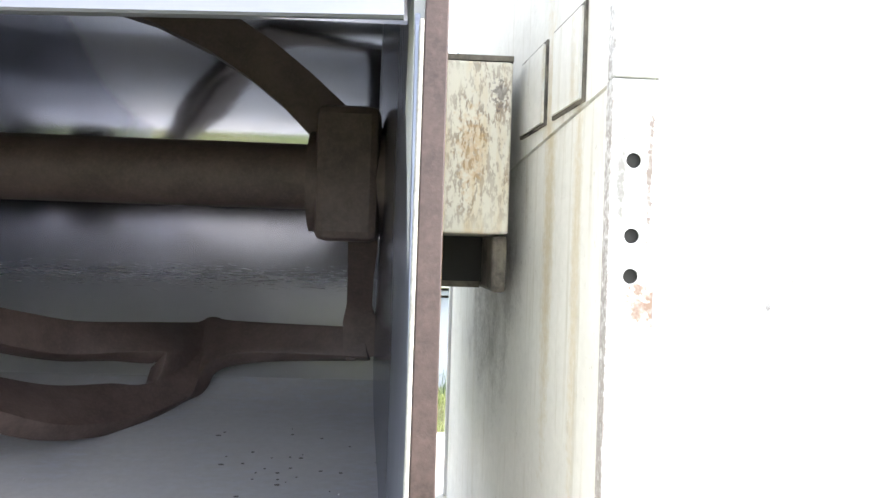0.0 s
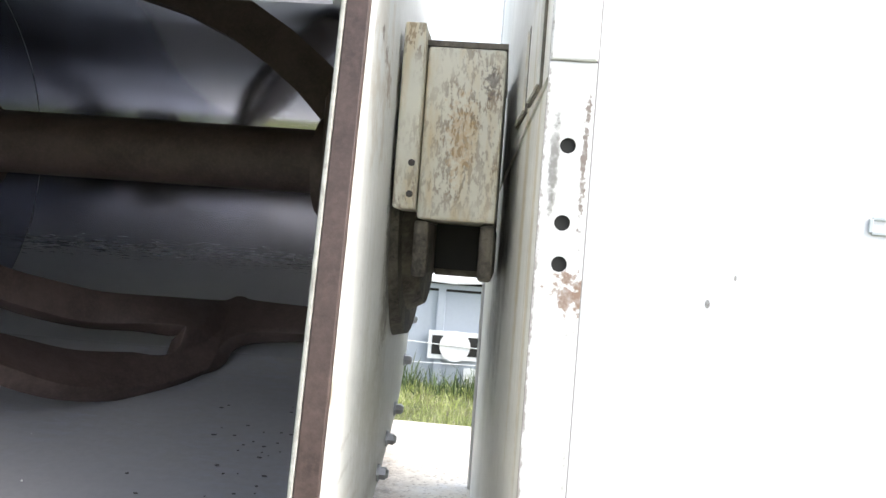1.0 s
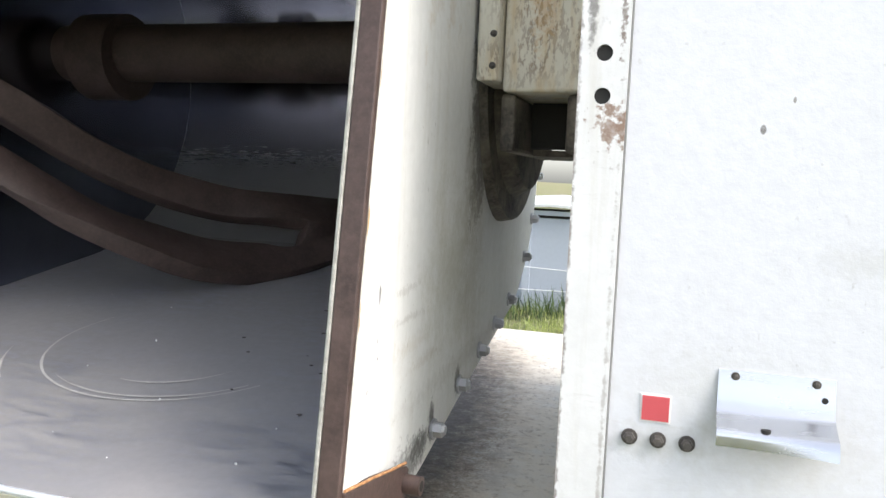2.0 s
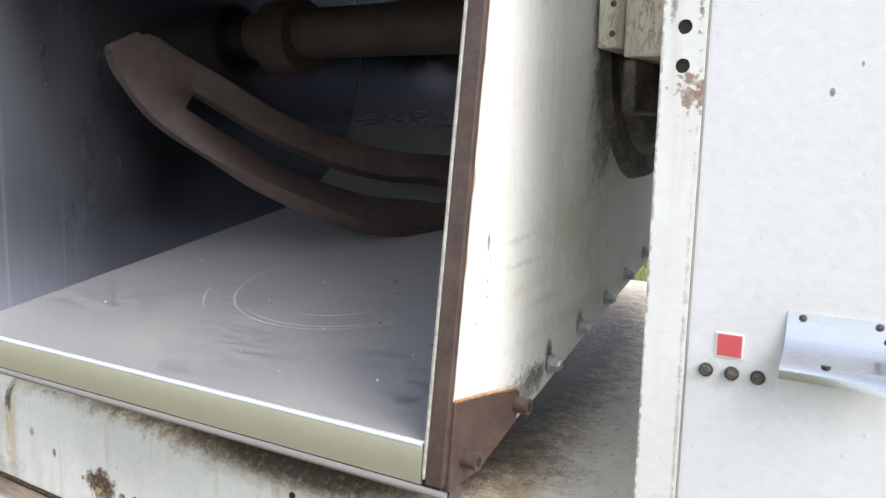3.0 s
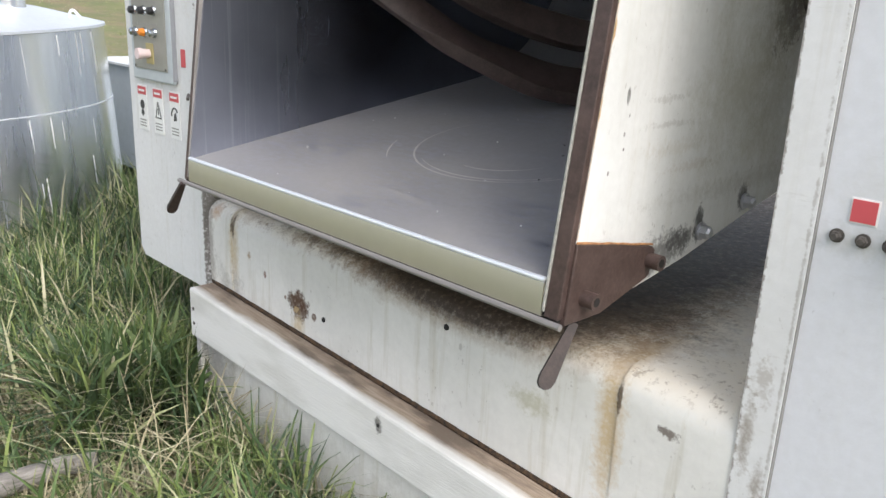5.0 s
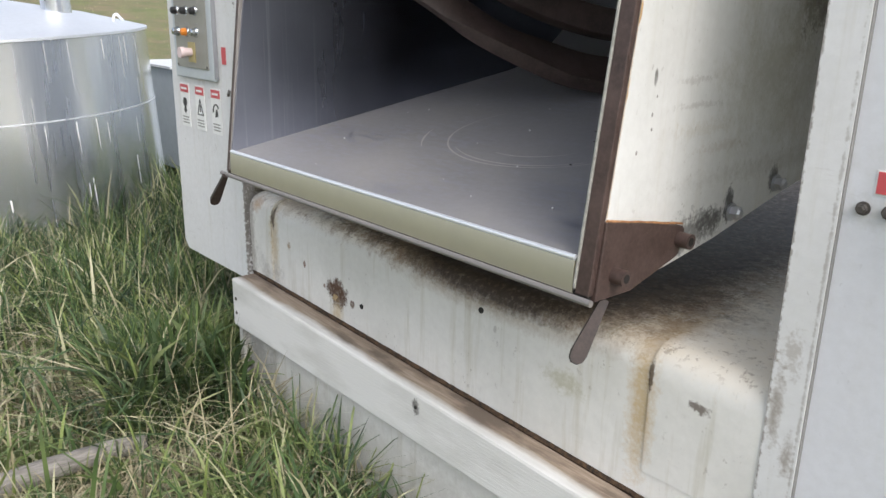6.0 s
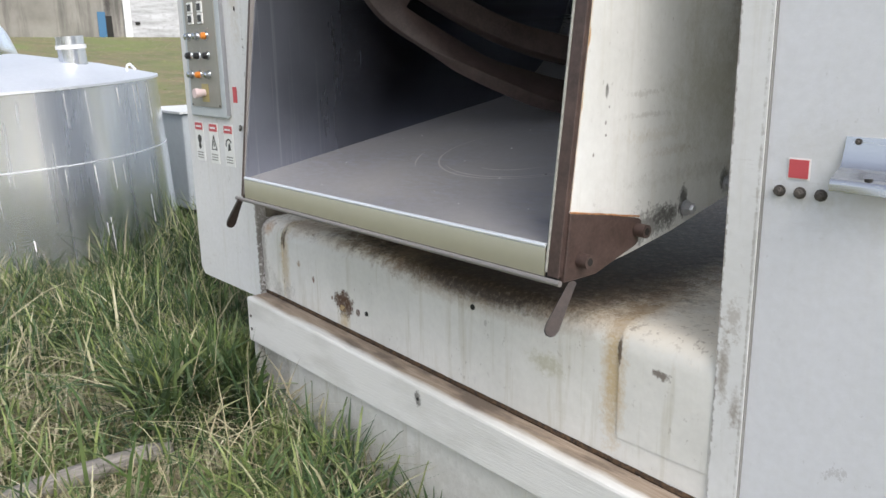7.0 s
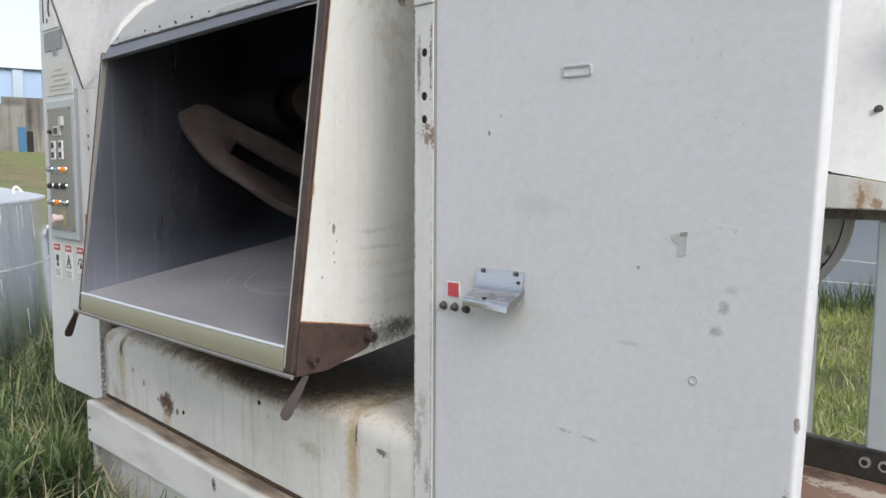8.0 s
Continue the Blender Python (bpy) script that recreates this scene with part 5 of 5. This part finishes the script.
loops = [[bm.verts.new((0.90 + r * math.cos(2 * math.pi * i / 64), y, 1.29 + r * math.sin(2 * math.pi * i / 64))) for i in range(64)] for r, y in ((0.1895, 1.312), (0.1895, 1.297), (0.203, 1.294), (0.205, 1.298), (0.205, 1.312))]
for p, q in zip(loops, loops[1:] + loops[:1]):
    for i in range(64):
        bm.faces.new((p[i], p[(i + 1) % 64], q[(i + 1) % 64], q[i]))
part("guard_rim", bm, SHED_WHITE, guard, "white rolled rim", smooth=True)

# ---- tilting bowl ----
K = 0.05
bowl = thing("tilting_bowl", (-0.65, 1.6, 0.72), "white tilting mixer bowl lined with stainless steel", "mixing bowl")
SLOPE = 0.176
CY, CZ, RI = 1.70, 1.665, 0.56
a0 = math.atan(SLOPE)


def arc(r, n, start, end):
    return [(CY + r * math.cos(start + (end - start) * i / n), CZ + r * math.sin(start + (end - start) * i / n)) for i in range(n + 1)]


LOW, HIGH = -math.pi / 2 + a0, math.pi / 2 + 0.30
inner = arc(RI, 40, LOW, HIGH)
FLOOR_END = inner[0]
TOP = [(1.10, 2.03), (0.93, 1.92), (0.830, 1.796)]
OUTER = [(0.748, 0.866), (0.80, 0.860), (0.94, 0.872), (1.108, 0.893), (1.40, 0.945), (1.708, 0.992), (2.02, 1.040), (2.13, 1.075), (2.22, 1.125), (2.30, 1.185), (2.365, 1.26), (2.405, 1.35), (2.42, 1.46),
         (2.42, 1.70), (2.38, 1.90), (2.26, 2.08), (2.05, 2.22), (1.75, 2.28), (1.45, 2.235), (1.15, 2.10), (0.96, 1.985), (0.88, 1.90), (0.852, 1.84), (0.842, 1.80)]
for name, x0, x1 in (("side_plate", -0.026, 0.0), ("side_plate", -1.312, -1.286)):
    bm = bmesh.new()
    slab(bm, OUTER, "x", x0, x1, K)
    part(name, bm, SIDE_PAINT, bowl)
LINER = [(0.703, 0.926)] + inner + TOP
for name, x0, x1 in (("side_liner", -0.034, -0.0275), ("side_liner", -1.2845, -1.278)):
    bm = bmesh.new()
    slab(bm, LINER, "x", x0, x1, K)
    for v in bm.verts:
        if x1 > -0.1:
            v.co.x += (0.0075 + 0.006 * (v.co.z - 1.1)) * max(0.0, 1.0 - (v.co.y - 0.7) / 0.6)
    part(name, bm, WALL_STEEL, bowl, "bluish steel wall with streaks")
bm = bmesh.new()
sheet(bm, [(0.703 + (FLOOR_END[0] - 0.703) * i / 12, 0.926 + (FLOOR_END[1] - 0.926) * i / 12) for i in range(13)] + arc(RI, 8, LOW, LOW + 0.32)[1:], -1.277, -0.0285, -0.006, K)
part("floor_sheet", bm, FLOOR_STEEL, bowl, "dusty steel floor with scraped rings", smooth=True)
bm = bmesh.new()
sheet(bm, arc(RI, 36, LOW + 0.32, HIGH) + TOP, -1.277, -0.035, -0.006, K)
part("back_liner", bm, BACK_STEEL, bowl, "polished curved back", smooth=True)
bm = bmesh.new()
sheet(bm, OUTER[1:20], -1.285, -0.027, -0.008, K)
part("jacket", bm, SIDE_PAINT, bowl, smooth=True)
# scraped rings in the dust
bm = bmesh.new()
for rx, ry, cx, cy, start, end in ((0.283, 0.255, -0.562, 1.237, 2.75, 5.72), (0.270, 0.240, -0.560, 1.238, 4.1, 5.65), (0.176, 0.182, -0.556, 1.237, 4.55, 5.75), (0.37, 0.33, -0.56, 1.25, 3.5, 4.0)):
    n = 40
    ring = []
    for i in range(n + 1):
        a = start + (end - start) * i / n
        w = 0.0020 * math.sin(math.pi * i / n) + 0.0005 + 0.0009 * noise.noise(Vector((a * 6, rx * 9, 0)))
        row = []
        for q in (-w, w):
            y = cy + (ry + q) * math.sin(a)
            row.append(bm.verts.new((cx + (rx + q) * math.cos(a), y, 0.926 + SLOPE * (y - 0.703) + 0.0012)))
        ring.append(row)
    for p, q in zip(ring, ring[1:]):
        bm.faces.new((p[0], p[1], q[1], q[0]))
part("scrape_mark", bm, plain("scraped_dust", (0.60, 0.58, 0.55), 0.6), bowl)

# front edge
def along(z):
    return 0.700 + (z - 0.868) * (0.117 / 0.932)


def rim(name, mat, x0, x1, z0, z1, proud, deep, label="", lean=0.03):
    bm = bmesh.new()
    slab(bm, [(along(z0) - proud, z0), (along(z0) + deep, z0), (along(z1) + deep, z1), (along(z1) - proud, z1)], "x", x0, x1)
    for v in bm.verts:
        v.co.x += lean * (v.co.z - 1.1)
    bmesh.ops.bevel(bm, geom=bm.edges[:], offset=0.0018, segments=2, profile=0.5, affect="EDGES")
    return part(name, bm, mat, bowl, label)


rim("rim", BROWN, -0.0195, 0.0095, 0.868, 1.885, 0.006, 0.008, "brown primed front rim", 0.006)
rim("rim_edge", rough_paint("worn_rim_edge", (0.24, 0.23, 0.205), (0.44, 0.43, 0.39), 0.6, 40.0), -0.0260, -0.0200, 0.875, 1.80, 0.007, 0.030, "bare steel rim edge", 0.006)
rim("rim", BROWN, -1.302, -1.287, 0.868, 1.79, 0.006, 0.035, lean=0.0)
rim("rim_edge", BAR_STEEL, -1.2865, -1.2835, 0.875, 1.785, 0.007, 0.028, lean=0.0)
bm = bmesh.new()
sheet(bm, [(0.6955, 0.8660), (0.697, 0.921), (0.699, 0.926), (0.703, 0.929)], -1.278, -0.0285, -0.004)
part("front_lip", bm, LIP_STEEL, bowl, "bright stainless front lip", smooth=True)
def lip_drop(x):
    """How much lower the top lip's upper edge lies than an even strip."""
    return 0.010 + 0.011 * (x + 1.28)


bm = bmesh.new()
sheet(bm, [(0.850, 1.803), (0.806, 1.795), (0.802, 1.798), (0.832, 1.858)], -1.278, -0.041, -0.004)
for v in bm.verts:
    v.co.z += 0.003 + 0.029 * v.co.x - (lip_drop(v.co.x) if v.co.z > 1.83 else 0.0)
part("top_lip", bm, TOP_LIP_STEEL, bowl, "blue-grey stainless top lip", smooth=True)
bm = bmesh.new()
tube(bm, (-1.325, 0.690, 0.8605), (0.018, 0.690, 0.8605), 0.0060, n=10)
part("lip_bar", bm, BAR_STEEL, bowl, "thin dull steel bar under the lip", smooth=True)
# black strip painting the shade between lip and bar
block("lip_gap_shade", DARK, -1.30, 0.004, 0.6985, 0.72, 0.862, 0.8690, parent=bowl)
# near-white roll: the sky's highlight on the lip put into the colour
bm = bmesh.new()
tube(bm, (-1.278, 0.7015, 0.9270), (-0.0285, 0.7015, 0.9270), 0.0056, n=12)
part("lip_highlight", bm, EDGE_STEEL, bowl, "near-white roll painting the highlight along the lip edge", smooth=True)
for p, q in (((-1.290, 0.684, 0.858), (-1.362, 0.676, 0.764)), ((0.006, 0.742, 0.853), (0.009, 0.668, 0.757))):
    bm = bmesh.new()
    d = (Vector(q) - Vector(p)).normalized()
    side = Vector((0.35, 0.93, 0)).normalized() if p[0] < -1 else Vector((0.6, 0.8, 0)).normalized()
    outline = []
    for t, w in ((0.0, 0.007), (0.25, 0.009), (0.6, 0.012), (0.85, 0.014), (0.95, 0.0115), (1.0, 0.005)):
        c = Vector(p).lerp(Vector(q), t)
        outline.append((c, w))
    flat = d.cross(side).normalized()
    wide = flat.cross(d).normalized()
    rows = [[bm.verts.new(c + wide * w * s + flat * 0.006 * u) for s, u in ((-1, -1), (1, -1), (1, 1), (-1, 1))] for c, w in outline]
    for r0, r1 in zip(rows, rows[1:]):
        for i in range(4):
            bm.faces.new((r0[i], r0[(i + 1) % 4], r1[(i + 1) % 4], r1[i]))
    bm.faces.new(rows[0])
    bm.faces.new(rows[-1])
    part("handle", bm, LEVER_BROWN, bowl, "dark hanging lever", smooth=True)
bm = bmesh.new()
slab(bm, [(0.722, 0.994), (0.835, 0.975), (0.948, 0.952), (0.956, 0.945), (0.945, 0.900), (0.935, 0.894), (0.805, 0.858), (0.706, 0.858)], "x", 0.0015, 0.014)
bmesh.ops.bevel(bm, geom=bm.edges[:], offset=0.0015, segments=1, affect="EDGES")
plate = part("corner_plate", bm, BROWN, bowl, "brown bolted corner plate")
bm = bmesh.new()
bead = [(0.011, 0.724 + 0.0225 * k, 0.9955 - 0.0040 * k + 0.0018 * noise.noise(Vector((k * 0.9, 0, 2)))) for k in range(11)]
for p, q in zip(bead, bead[1:]):
    tube(bm, p, q, 0.0022, n=6)
part("weld_bead", bm, rough_paint("weld_rust", (0.20, 0.085, 0.035), (0.48, 0.25, 0.11), 0.85, 60.0), plate, "orange rusted weld bead", smooth=True)
for y, z in ((0.752, 0.897), (0.939, 0.928)):
    bm = bmesh.new()
    tube(bm, (0.012, y, z), (0.040, y, z), 0.0145, n=18)
    pin = part("pin", bm, BROWN, plate, smooth=True)
    bar("pin_hole", DARK, (0.0395, y, z), (0.0405, y, z), 0.008, pin)
for y, z in ((1.172, 0.938), (1.367, 0.972), (1.563, 1.003), (1.744, 1.034), (1.942, 1.066), (2.196, 1.160), (2.320, 1.270), (2.368, 1.404)):
    bm = bmesh.new()
    hexbolt(bm, shear((0.0, y, z), K), (1, 0, 0), 0.0140, 0.025)
    part("bolt", bm, ZINC, bowl)
# the white side turns in towards the rim
bm = bmesh.new()
strips = []
for i in range(33):
    z = 0.986 + 0.886 * i / 32
    x0, y0 = 0.0090 + 0.006 * (z - 1.1), along(z) + 0.0085
    row = []
    for k in range(7):
        u = k / 6
        y = y0 + 0.16 * u
        x = x0 + (-0.05 * (y - 0.8) + 0.0008 - x0) * (u * u * (3 - 2 * u))
        row.append([bm.verts.new((x - d, y, z)) for d in (0.0, 0.004)])
    strips.append(row)
for p, q in zip(strips, strips[1:]):
    for k in range(6):
        for d in (0, 1):
            bm.faces.new((p[k][d], p[k + 1][d], q[k + 1][d], q[k][d]))
    for k in (0, 6):
        bm.faces.new((p[k][0], p[k][1], q[k][1], q[k][0]))
for row in (strips[0], strips[-1]):
    for k in range(6):
        bm.faces.new((row[k][0], row[k + 1][0], row[k + 1][1], row[k][1]))
part("side_facing", bm, SIDE_PAINT, bowl, smooth=True)
# flaked paint edge where the brown rim meets the white side
bm = bmesh.new()
rows = []
for i in range(161):
    z = 1.0 + 0.82 * i / 160
    y = along(z) + 0.0085
    n0 = 0.012 * max(0.0, noise.noise(Vector((0, 0, z * 17))) - 0.12) + 0.0022 * noise.noise(Vector((3, 0, z * 70))) - 0.0006
    x = 0.0106 + 0.006 * (z - 1.1)
    rows.append((bm.verts.new((x, y - 0.0015, z)), bm.verts.new((x - 0.0002, y + max(0.0002, n0), z))))
for p, q in zip(rows, rows[1:]):
    bm.faces.new((p[0], p[1], q[1], q[0]))
part("flaked_edge", bm, rough_paint("orange_rust", (0.34, 0.17, 0.06), (0.62, 0.46, 0.27), 0.85, 30.0), bowl, "orange rusted paint edge")
# hood over the opening
bm = bmesh.new()
line = [(0.833, 1.857), (0.842, 1.872), (0.858, 1.890), (0.884, 1.915), (0.96, 1.99), (1.15, 2.105), (1.45, 2.24), (1.75, 2.285), (2.05, 2.225)]
def dent(x, t):
    return 0.016 * noise.noise(Vector((x * 6.0, t * 5.0, 1.0))) * min(1.0, t * 5)
sheet(bm, line, -1.262, -0.03, 0.004, 0.0, 40, dent)
for v in bm.verts:
    v.co.z += (0.003 + 0.029 * v.co.x) * max(0.0, 1.3 - v.co.y) / 0.48 - lip_drop(v.co.x) * max(0.0, 1.0 - (v.co.y - 0.832) / 0.13)
hood = part("hood", bm, HOOD_STEEL, bowl, "dented dusty metal hood", smooth=True)
bm = bmesh.new()
sheet(bm, [(0.829, 1.8545), (0.8315, 1.8595), (0.836, 1.8625)], -1.262, -0.03, 0.003, cuts=90, wave=lambda x, t: 0.003 * noise.noise(Vector((x * 40, t, 2))))
for v in bm.verts:
    v.co.z += 0.003 + 0.029 * v.co.x - lip_drop(v.co.x)
part("hood_seam", bm, RUSTY, hood, "ragged rusty seam")
for i in range(12):
    x = -1.225 + 0.105 * i
    z = 1.876 + 0.029 * x - 0.9 * lip_drop(x)
    bar("rivet", RUSTY, (x, 0.848, z), (x, 0.838, z + 0.006), 0.0042, hood)

# ---- agitator ----
agit = thing("agitator", (-0.65, 1.70, 1.665), "brown painted mixing agitator with slotted sweeping blades", "agitator")
bar("shaft", AGITATOR_BROWN, (-1.28, 1.70, 1.681), (-0.08, 1.70, 1.681), 0.0755, agit, n=32)
bm = bmesh.new()
box(bm, -0.222, -0.082, 1.58, 1.82, 1.535, 1.832, 0.02)
part("hub", bm, AGITATOR_BROWN, agit)
for x0, x1 in ((-0.222, -0.082), (-1.18, -1.10)):
    bm = bmesh.new()
    tube(bm, (x0 - 0.02, 1.70, 1.67), (x1 + 0.02, 1.70, 1.67), 0.115, n=28)
    part("collar", bm, AGITATOR_BROWN, agit, smooth=True)


def spline(points, t):
    """A smooth curve through evenly keyed points; t runs from 0 to their last index."""
    i = min(int(t), len(points) - 2)
    u = t - i
    a, b, c, d = (Vector(points[min(max(k, 0), len(points) - 1)]) for k in (i - 1, i, i + 1, i + 2))
    return 0.5 * (2 * b + (c - a) * u + (2 * a - 5 * b + 4 * c - d) * u * u + (3 * b - a - 3 * c + d) * u * u * u)


# the blade winds from the front down to the floor and up behind the shaft: its two edges and those of its slot
OUTER_EDGE = [(-1.11, 0.985, 1.57), (-1.065, 1.08, 1.414), (-0.975, 1.185, 1.312), (-0.89, 1.265, 1.248), (-0.80, 1.365, 1.187), (-0.73, 1.50, 1.128), (-0.66, 1.64, 1.105),
              (-0.60, 1.74, 1.108), (-0.55, 1.83, 1.130), (-0.522, 1.87, 1.155), (-0.495, 1.92, 1.205), (-0.40, 1.96, 1.225), (-0.10, 1.93, 1.232)]
INNER_EDGE = [(-1.09, 1.09, 1.62), (-1.045, 1.19, 1.56), (-0.99, 1.30, 1.504), (-0.955, 1.42, 1.44), (-0.91, 1.54, 1.385), (-0.86, 1.65, 1.352), (-0.79, 1.745, 1.328),
              (-0.70, 1.86, 1.312), (-0.62, 1.98, 1.294), (-0.575, 2.04, 1.293), (-0.534, 2.07, 1.302), (-0.44, 2.04, 1.301), (-0.12, 1.96, 1.308)]
SLOT_LOW = [(-1.03, 1.155, 1.427), (-0.975, 1.29, 1.337), (-0.915, 1.40, 1.265), (-0.86, 1.51, 1.226), (-0.79, 1.63, 1.188), (-0.70, 1.745, 1.178), (-0.622, 1.805, 1.180)]
SLOT_HIGH = [(-1.05, 1.205, 1.478), (-0.99, 1.36, 1.388), (-0.925, 1.48, 1.325), (-0.86, 1.60, 1.278), (-0.79, 1.71, 1.248), (-0.70, 1.785, 1.243), (-0.600, 1.82, 1.241)]


def across(i):
    """The blade's section at key i: outer edge, slot edges, inner edge."""
    o, n = Vector(OUTER_EDGE[i]), Vector(INNER_EDGE[i])
    if 2 <= i <= 8:
        return o, Vector(SLOT_LOW[i - 2]), Vector(SLOT_HIGH[i - 2]), n
    return o, o.lerp(n, 0.42), o.lerp(n, 0.62), n


def blade():
    bm = bmesh.new()
    per, keys = 6, [across(i) for i in range(13)]
    ns = per * 12
    lines = [[k[c] for k in keys] for c in range(4)]
    def surface(i, j):
        t = i / per
        four = [spline(l, t) for l in lines]
        c, f = j // 2, (j % 2) / 2
        p = four[c].lerp(four[min(3, c + 1)], f)
        if i < 3 and j in (0, 6):
            p = p.lerp(four[1] if j == 0 else four[2], (0.6, 0.22, 0.06)[i])
        return p
    grid = [[surface(i, j) for j in range(7)] for i in range(ns + 1)]
    made = {}
    def vert(i, j, k):
        if (i, j, k) not in made:
            a = grid[min(ns, i + 1)][j] - grid[max(0, i - 1)][j]
            b = grid[i][min(6, j + 1)] - grid[i][max(0, j - 1)]
            made[i, j, k] = bm.verts.new(grid[i][j] + a.cross(b).normalized() * (-0.024, 0.022)[k])
        return made[i, j, k]
    cells = {(i, j) for i in range(ns) for j in range(6)} - {(i, j) for i in range(2 * per, 8 * per) for j in (2, 3)}
    for i, j in cells:
        for k in (0, 1):
            bm.faces.new((vert(i, j, k), vert(i + 1, j, k), vert(i + 1, j + 1, k), vert(i, j + 1, k)))
        for (di, dj), (p, q) in {(-1, 0): ((0, 0), (0, 1)), (1, 0): ((1, 0), (1, 1)), (0, -1): ((0, 0), (1, 0)), (0, 1): ((0, 1), (1, 1))}.items():
            if (i + di, j + dj) not in cells:
                a, b = (i + p[0], j + p[1]), (i + q[0], j + q[1])
                bm.faces.new((vert(*a, 0), vert(*b, 0), vert(*b, 1), vert(*a, 1)))
    bmesh.ops.recalc_face_normals(bm, faces=bm.faces)
    tip = {v for (i, j, k), v in made.items() if i < 3 or min(e.calc_length() for e in v.link_edges) < 0.009}
    sharp = [e for e in bm.edges if len(e.link_faces) == 2 and e.calc_face_angle(0) > 0.9 and all(v not in tip for v in e.verts)]
    bmesh.ops.bevel(bm, geom=sharp, offset=0.005, segments=2, profile=0.5, affect="EDGES")
    return part("blade", bm, AGITATOR_BROWN, agit, smooth=True)


blade()


def ribbon(name, pts, width, thick):
    """A flat bar through points, standing in the x-z plane."""
    bm = bmesh.new()
    rows = []
    for i, p in enumerate(pts):
        a, b = Vector(pts[max(0, i - 1)]), Vector(pts[min(len(pts) - 1, i + 1)])
        d = (b - a).normalized()
        n = Vector((-d.z, 0, d.x)).normalized()
        rows.append([bm.verts.new(Vector(p) + n * width[i] * s / 2 + Vector((0, 1, 0)) * thick * u / 2) for s, u in ((-1, -1), (1, -1), (1, 1), (-1, 1))])
    for r0, r1 in zip(rows, rows[1:]):
        for i in range(4):
            bm.faces.new((r0[i], r0[(i + 1) % 4], r1[(i + 1) % 4], r1[i]))
    bm.faces.new(rows[0])
    bm.faces.new(rows[-1])
    bmesh.ops.recalc_face_normals(bm, faces=bm.faces)
    return part(name, bm, AGITATOR_BROWN, agit, smooth=True)


ribbon("lower_arm", [(-0.120, 1.71, 1.60), (-0.120, 1.78, 1.52), (-0.126, 1.85, 1.45), (-0.130, 1.92, 1.375), (-0.130, 1.945, 1.335), (-0.115, 1.945, 1.262), (-0.110, 1.945, 1.236)], [0.07, 0.07, 0.064, 0.064, 0.085, 0.11, 0.10], 0.040)
ribbon("upper_arm", [(-0.17, 1.70, 1.775), (-0.22, 1.71, 1.825), (-0.28, 1.72, 1.882), (-0.36, 1.72, 1.945), (-0.46, 1.73, 2.008), (-0.60, 1.74, 2.073), (-0.78, 1.75, 2.125), (-1.0, 1.75, 2.15), (-1.24, 1.75, 2.15)], [0.11, 0.105, 0.10, 0.10, 0.10, 0.10, 0.10, 0.10, 0.10], 0.06)
speck = thing("dough_crumb", (-0.76, 1.4, 1.3), "small white dried crumbs on the agitator and floor", "crumb", kind="stuff")
bm = bmesh.new()
rng = random.Random(8)
for i in range(18):
    x, y = rng.uniform(-1.2, -0.08), rng.uniform(0.75, 1.5)
    r = rng.uniform(0.001, 0.0026)
    bmesh.ops.create_icosphere(bm, subdivisions=1, radius=r, matrix=Matrix.Translation((x, y, 0.926 + SLOPE * (y - 0.703) + r * 0.6)))
part("crumb", bm, LABEL_WHITE, speck)
flakes = thing("dirt_flake", (-0.2, 1.4, 1.05), "loose dark dirt flakes on the steel floor", "dirt", kind="stuff")
bm = bmesh.new()
for i in range(46):
    x, y = rng.gauss(-0.26, 0.10), rng.gauss(1.42, 0.13)
    if x > -0.06 or y > 1.75:
        continue
    r = rng.uniform(0.0012, 0.0045)
    z = 0.926 + SLOPE * (y - 0.703) + 0.0008
    turn = rng.uniform(0, 3)
    slab(bm, [(x + r * math.cos(turn + q) * rng.uniform(0.6, 1.6), y + r * math.sin(turn + q)) for q in (0, 1.2, 2.4, 3.6, 5.0)], "z", z, z + 0.0012)
part("flake", bm, RUSTY, flakes)

# ---- trunnion between bowl and column ----
trun = thing("trunnion_bearing", (0.08, 1.65, 1.3), "chipped cream trunnion block with a grimy casting", "bearing")
bm = bmesh.new()
box(bm, 0.024, 0.178, 1.40, 1.90, 1.556, 1.895, 0.006)
part("block", bm, BLOCK_PAINT, trun)
bm = bmesh.new()
box(bm, -0.020, 0.0215, 1.36, 1.90, 1.572, 1.93, 0.005)
part("side_cheek", bm, BLOCK_PAINT, trun)
block("top_cap", GRIMY, 0.02, 0.180, 1.405, 1.90, 1.897, 1.908, parent=trun)
bm = bmesh.new()
n = 40
for x0, x1, r0, r1 in ((-0.06, -0.015, 0.335, 0.325), (-0.015, 0.02, 0.27, 0.25)):
    tube(bm, (x0, 1.76, 1.615), (x1, 1.76, 1.615), r0, r1, n)
part("flange", bm, GRIMY, trun, "black-stained round casting", smooth=True)
block("lower_cheek", GRIMY, 0.018, 0.048, 1.42, 1.9, 1.44, 1.554, parent=trun, round_by=0.008)
block("lower_cheek", GRIMY, 0.150, 0.180, 1.42, 1.9, 1.44, 1.554, parent=trun, round_by=0.008)
# black plate puts the pocket's deep shade into its colour
block("pocket_shade_back", DARK, 0.049, 0.149, 1.60, 1.63, 1.455, 1.554, parent=trun)
block("pocket_floor", GRIMY, 0.049, 0.149, 1.632, 1.9, 1.440, 1.454, parent=trun)
for z in (1.66, 1.60):
    bm = bmesh.new()
    hexbolt(bm, (0.012, 1.3599, z), (0, -1, 0), 0.005, 0.008)
    part("bolt", bm, RUSTY, trun)
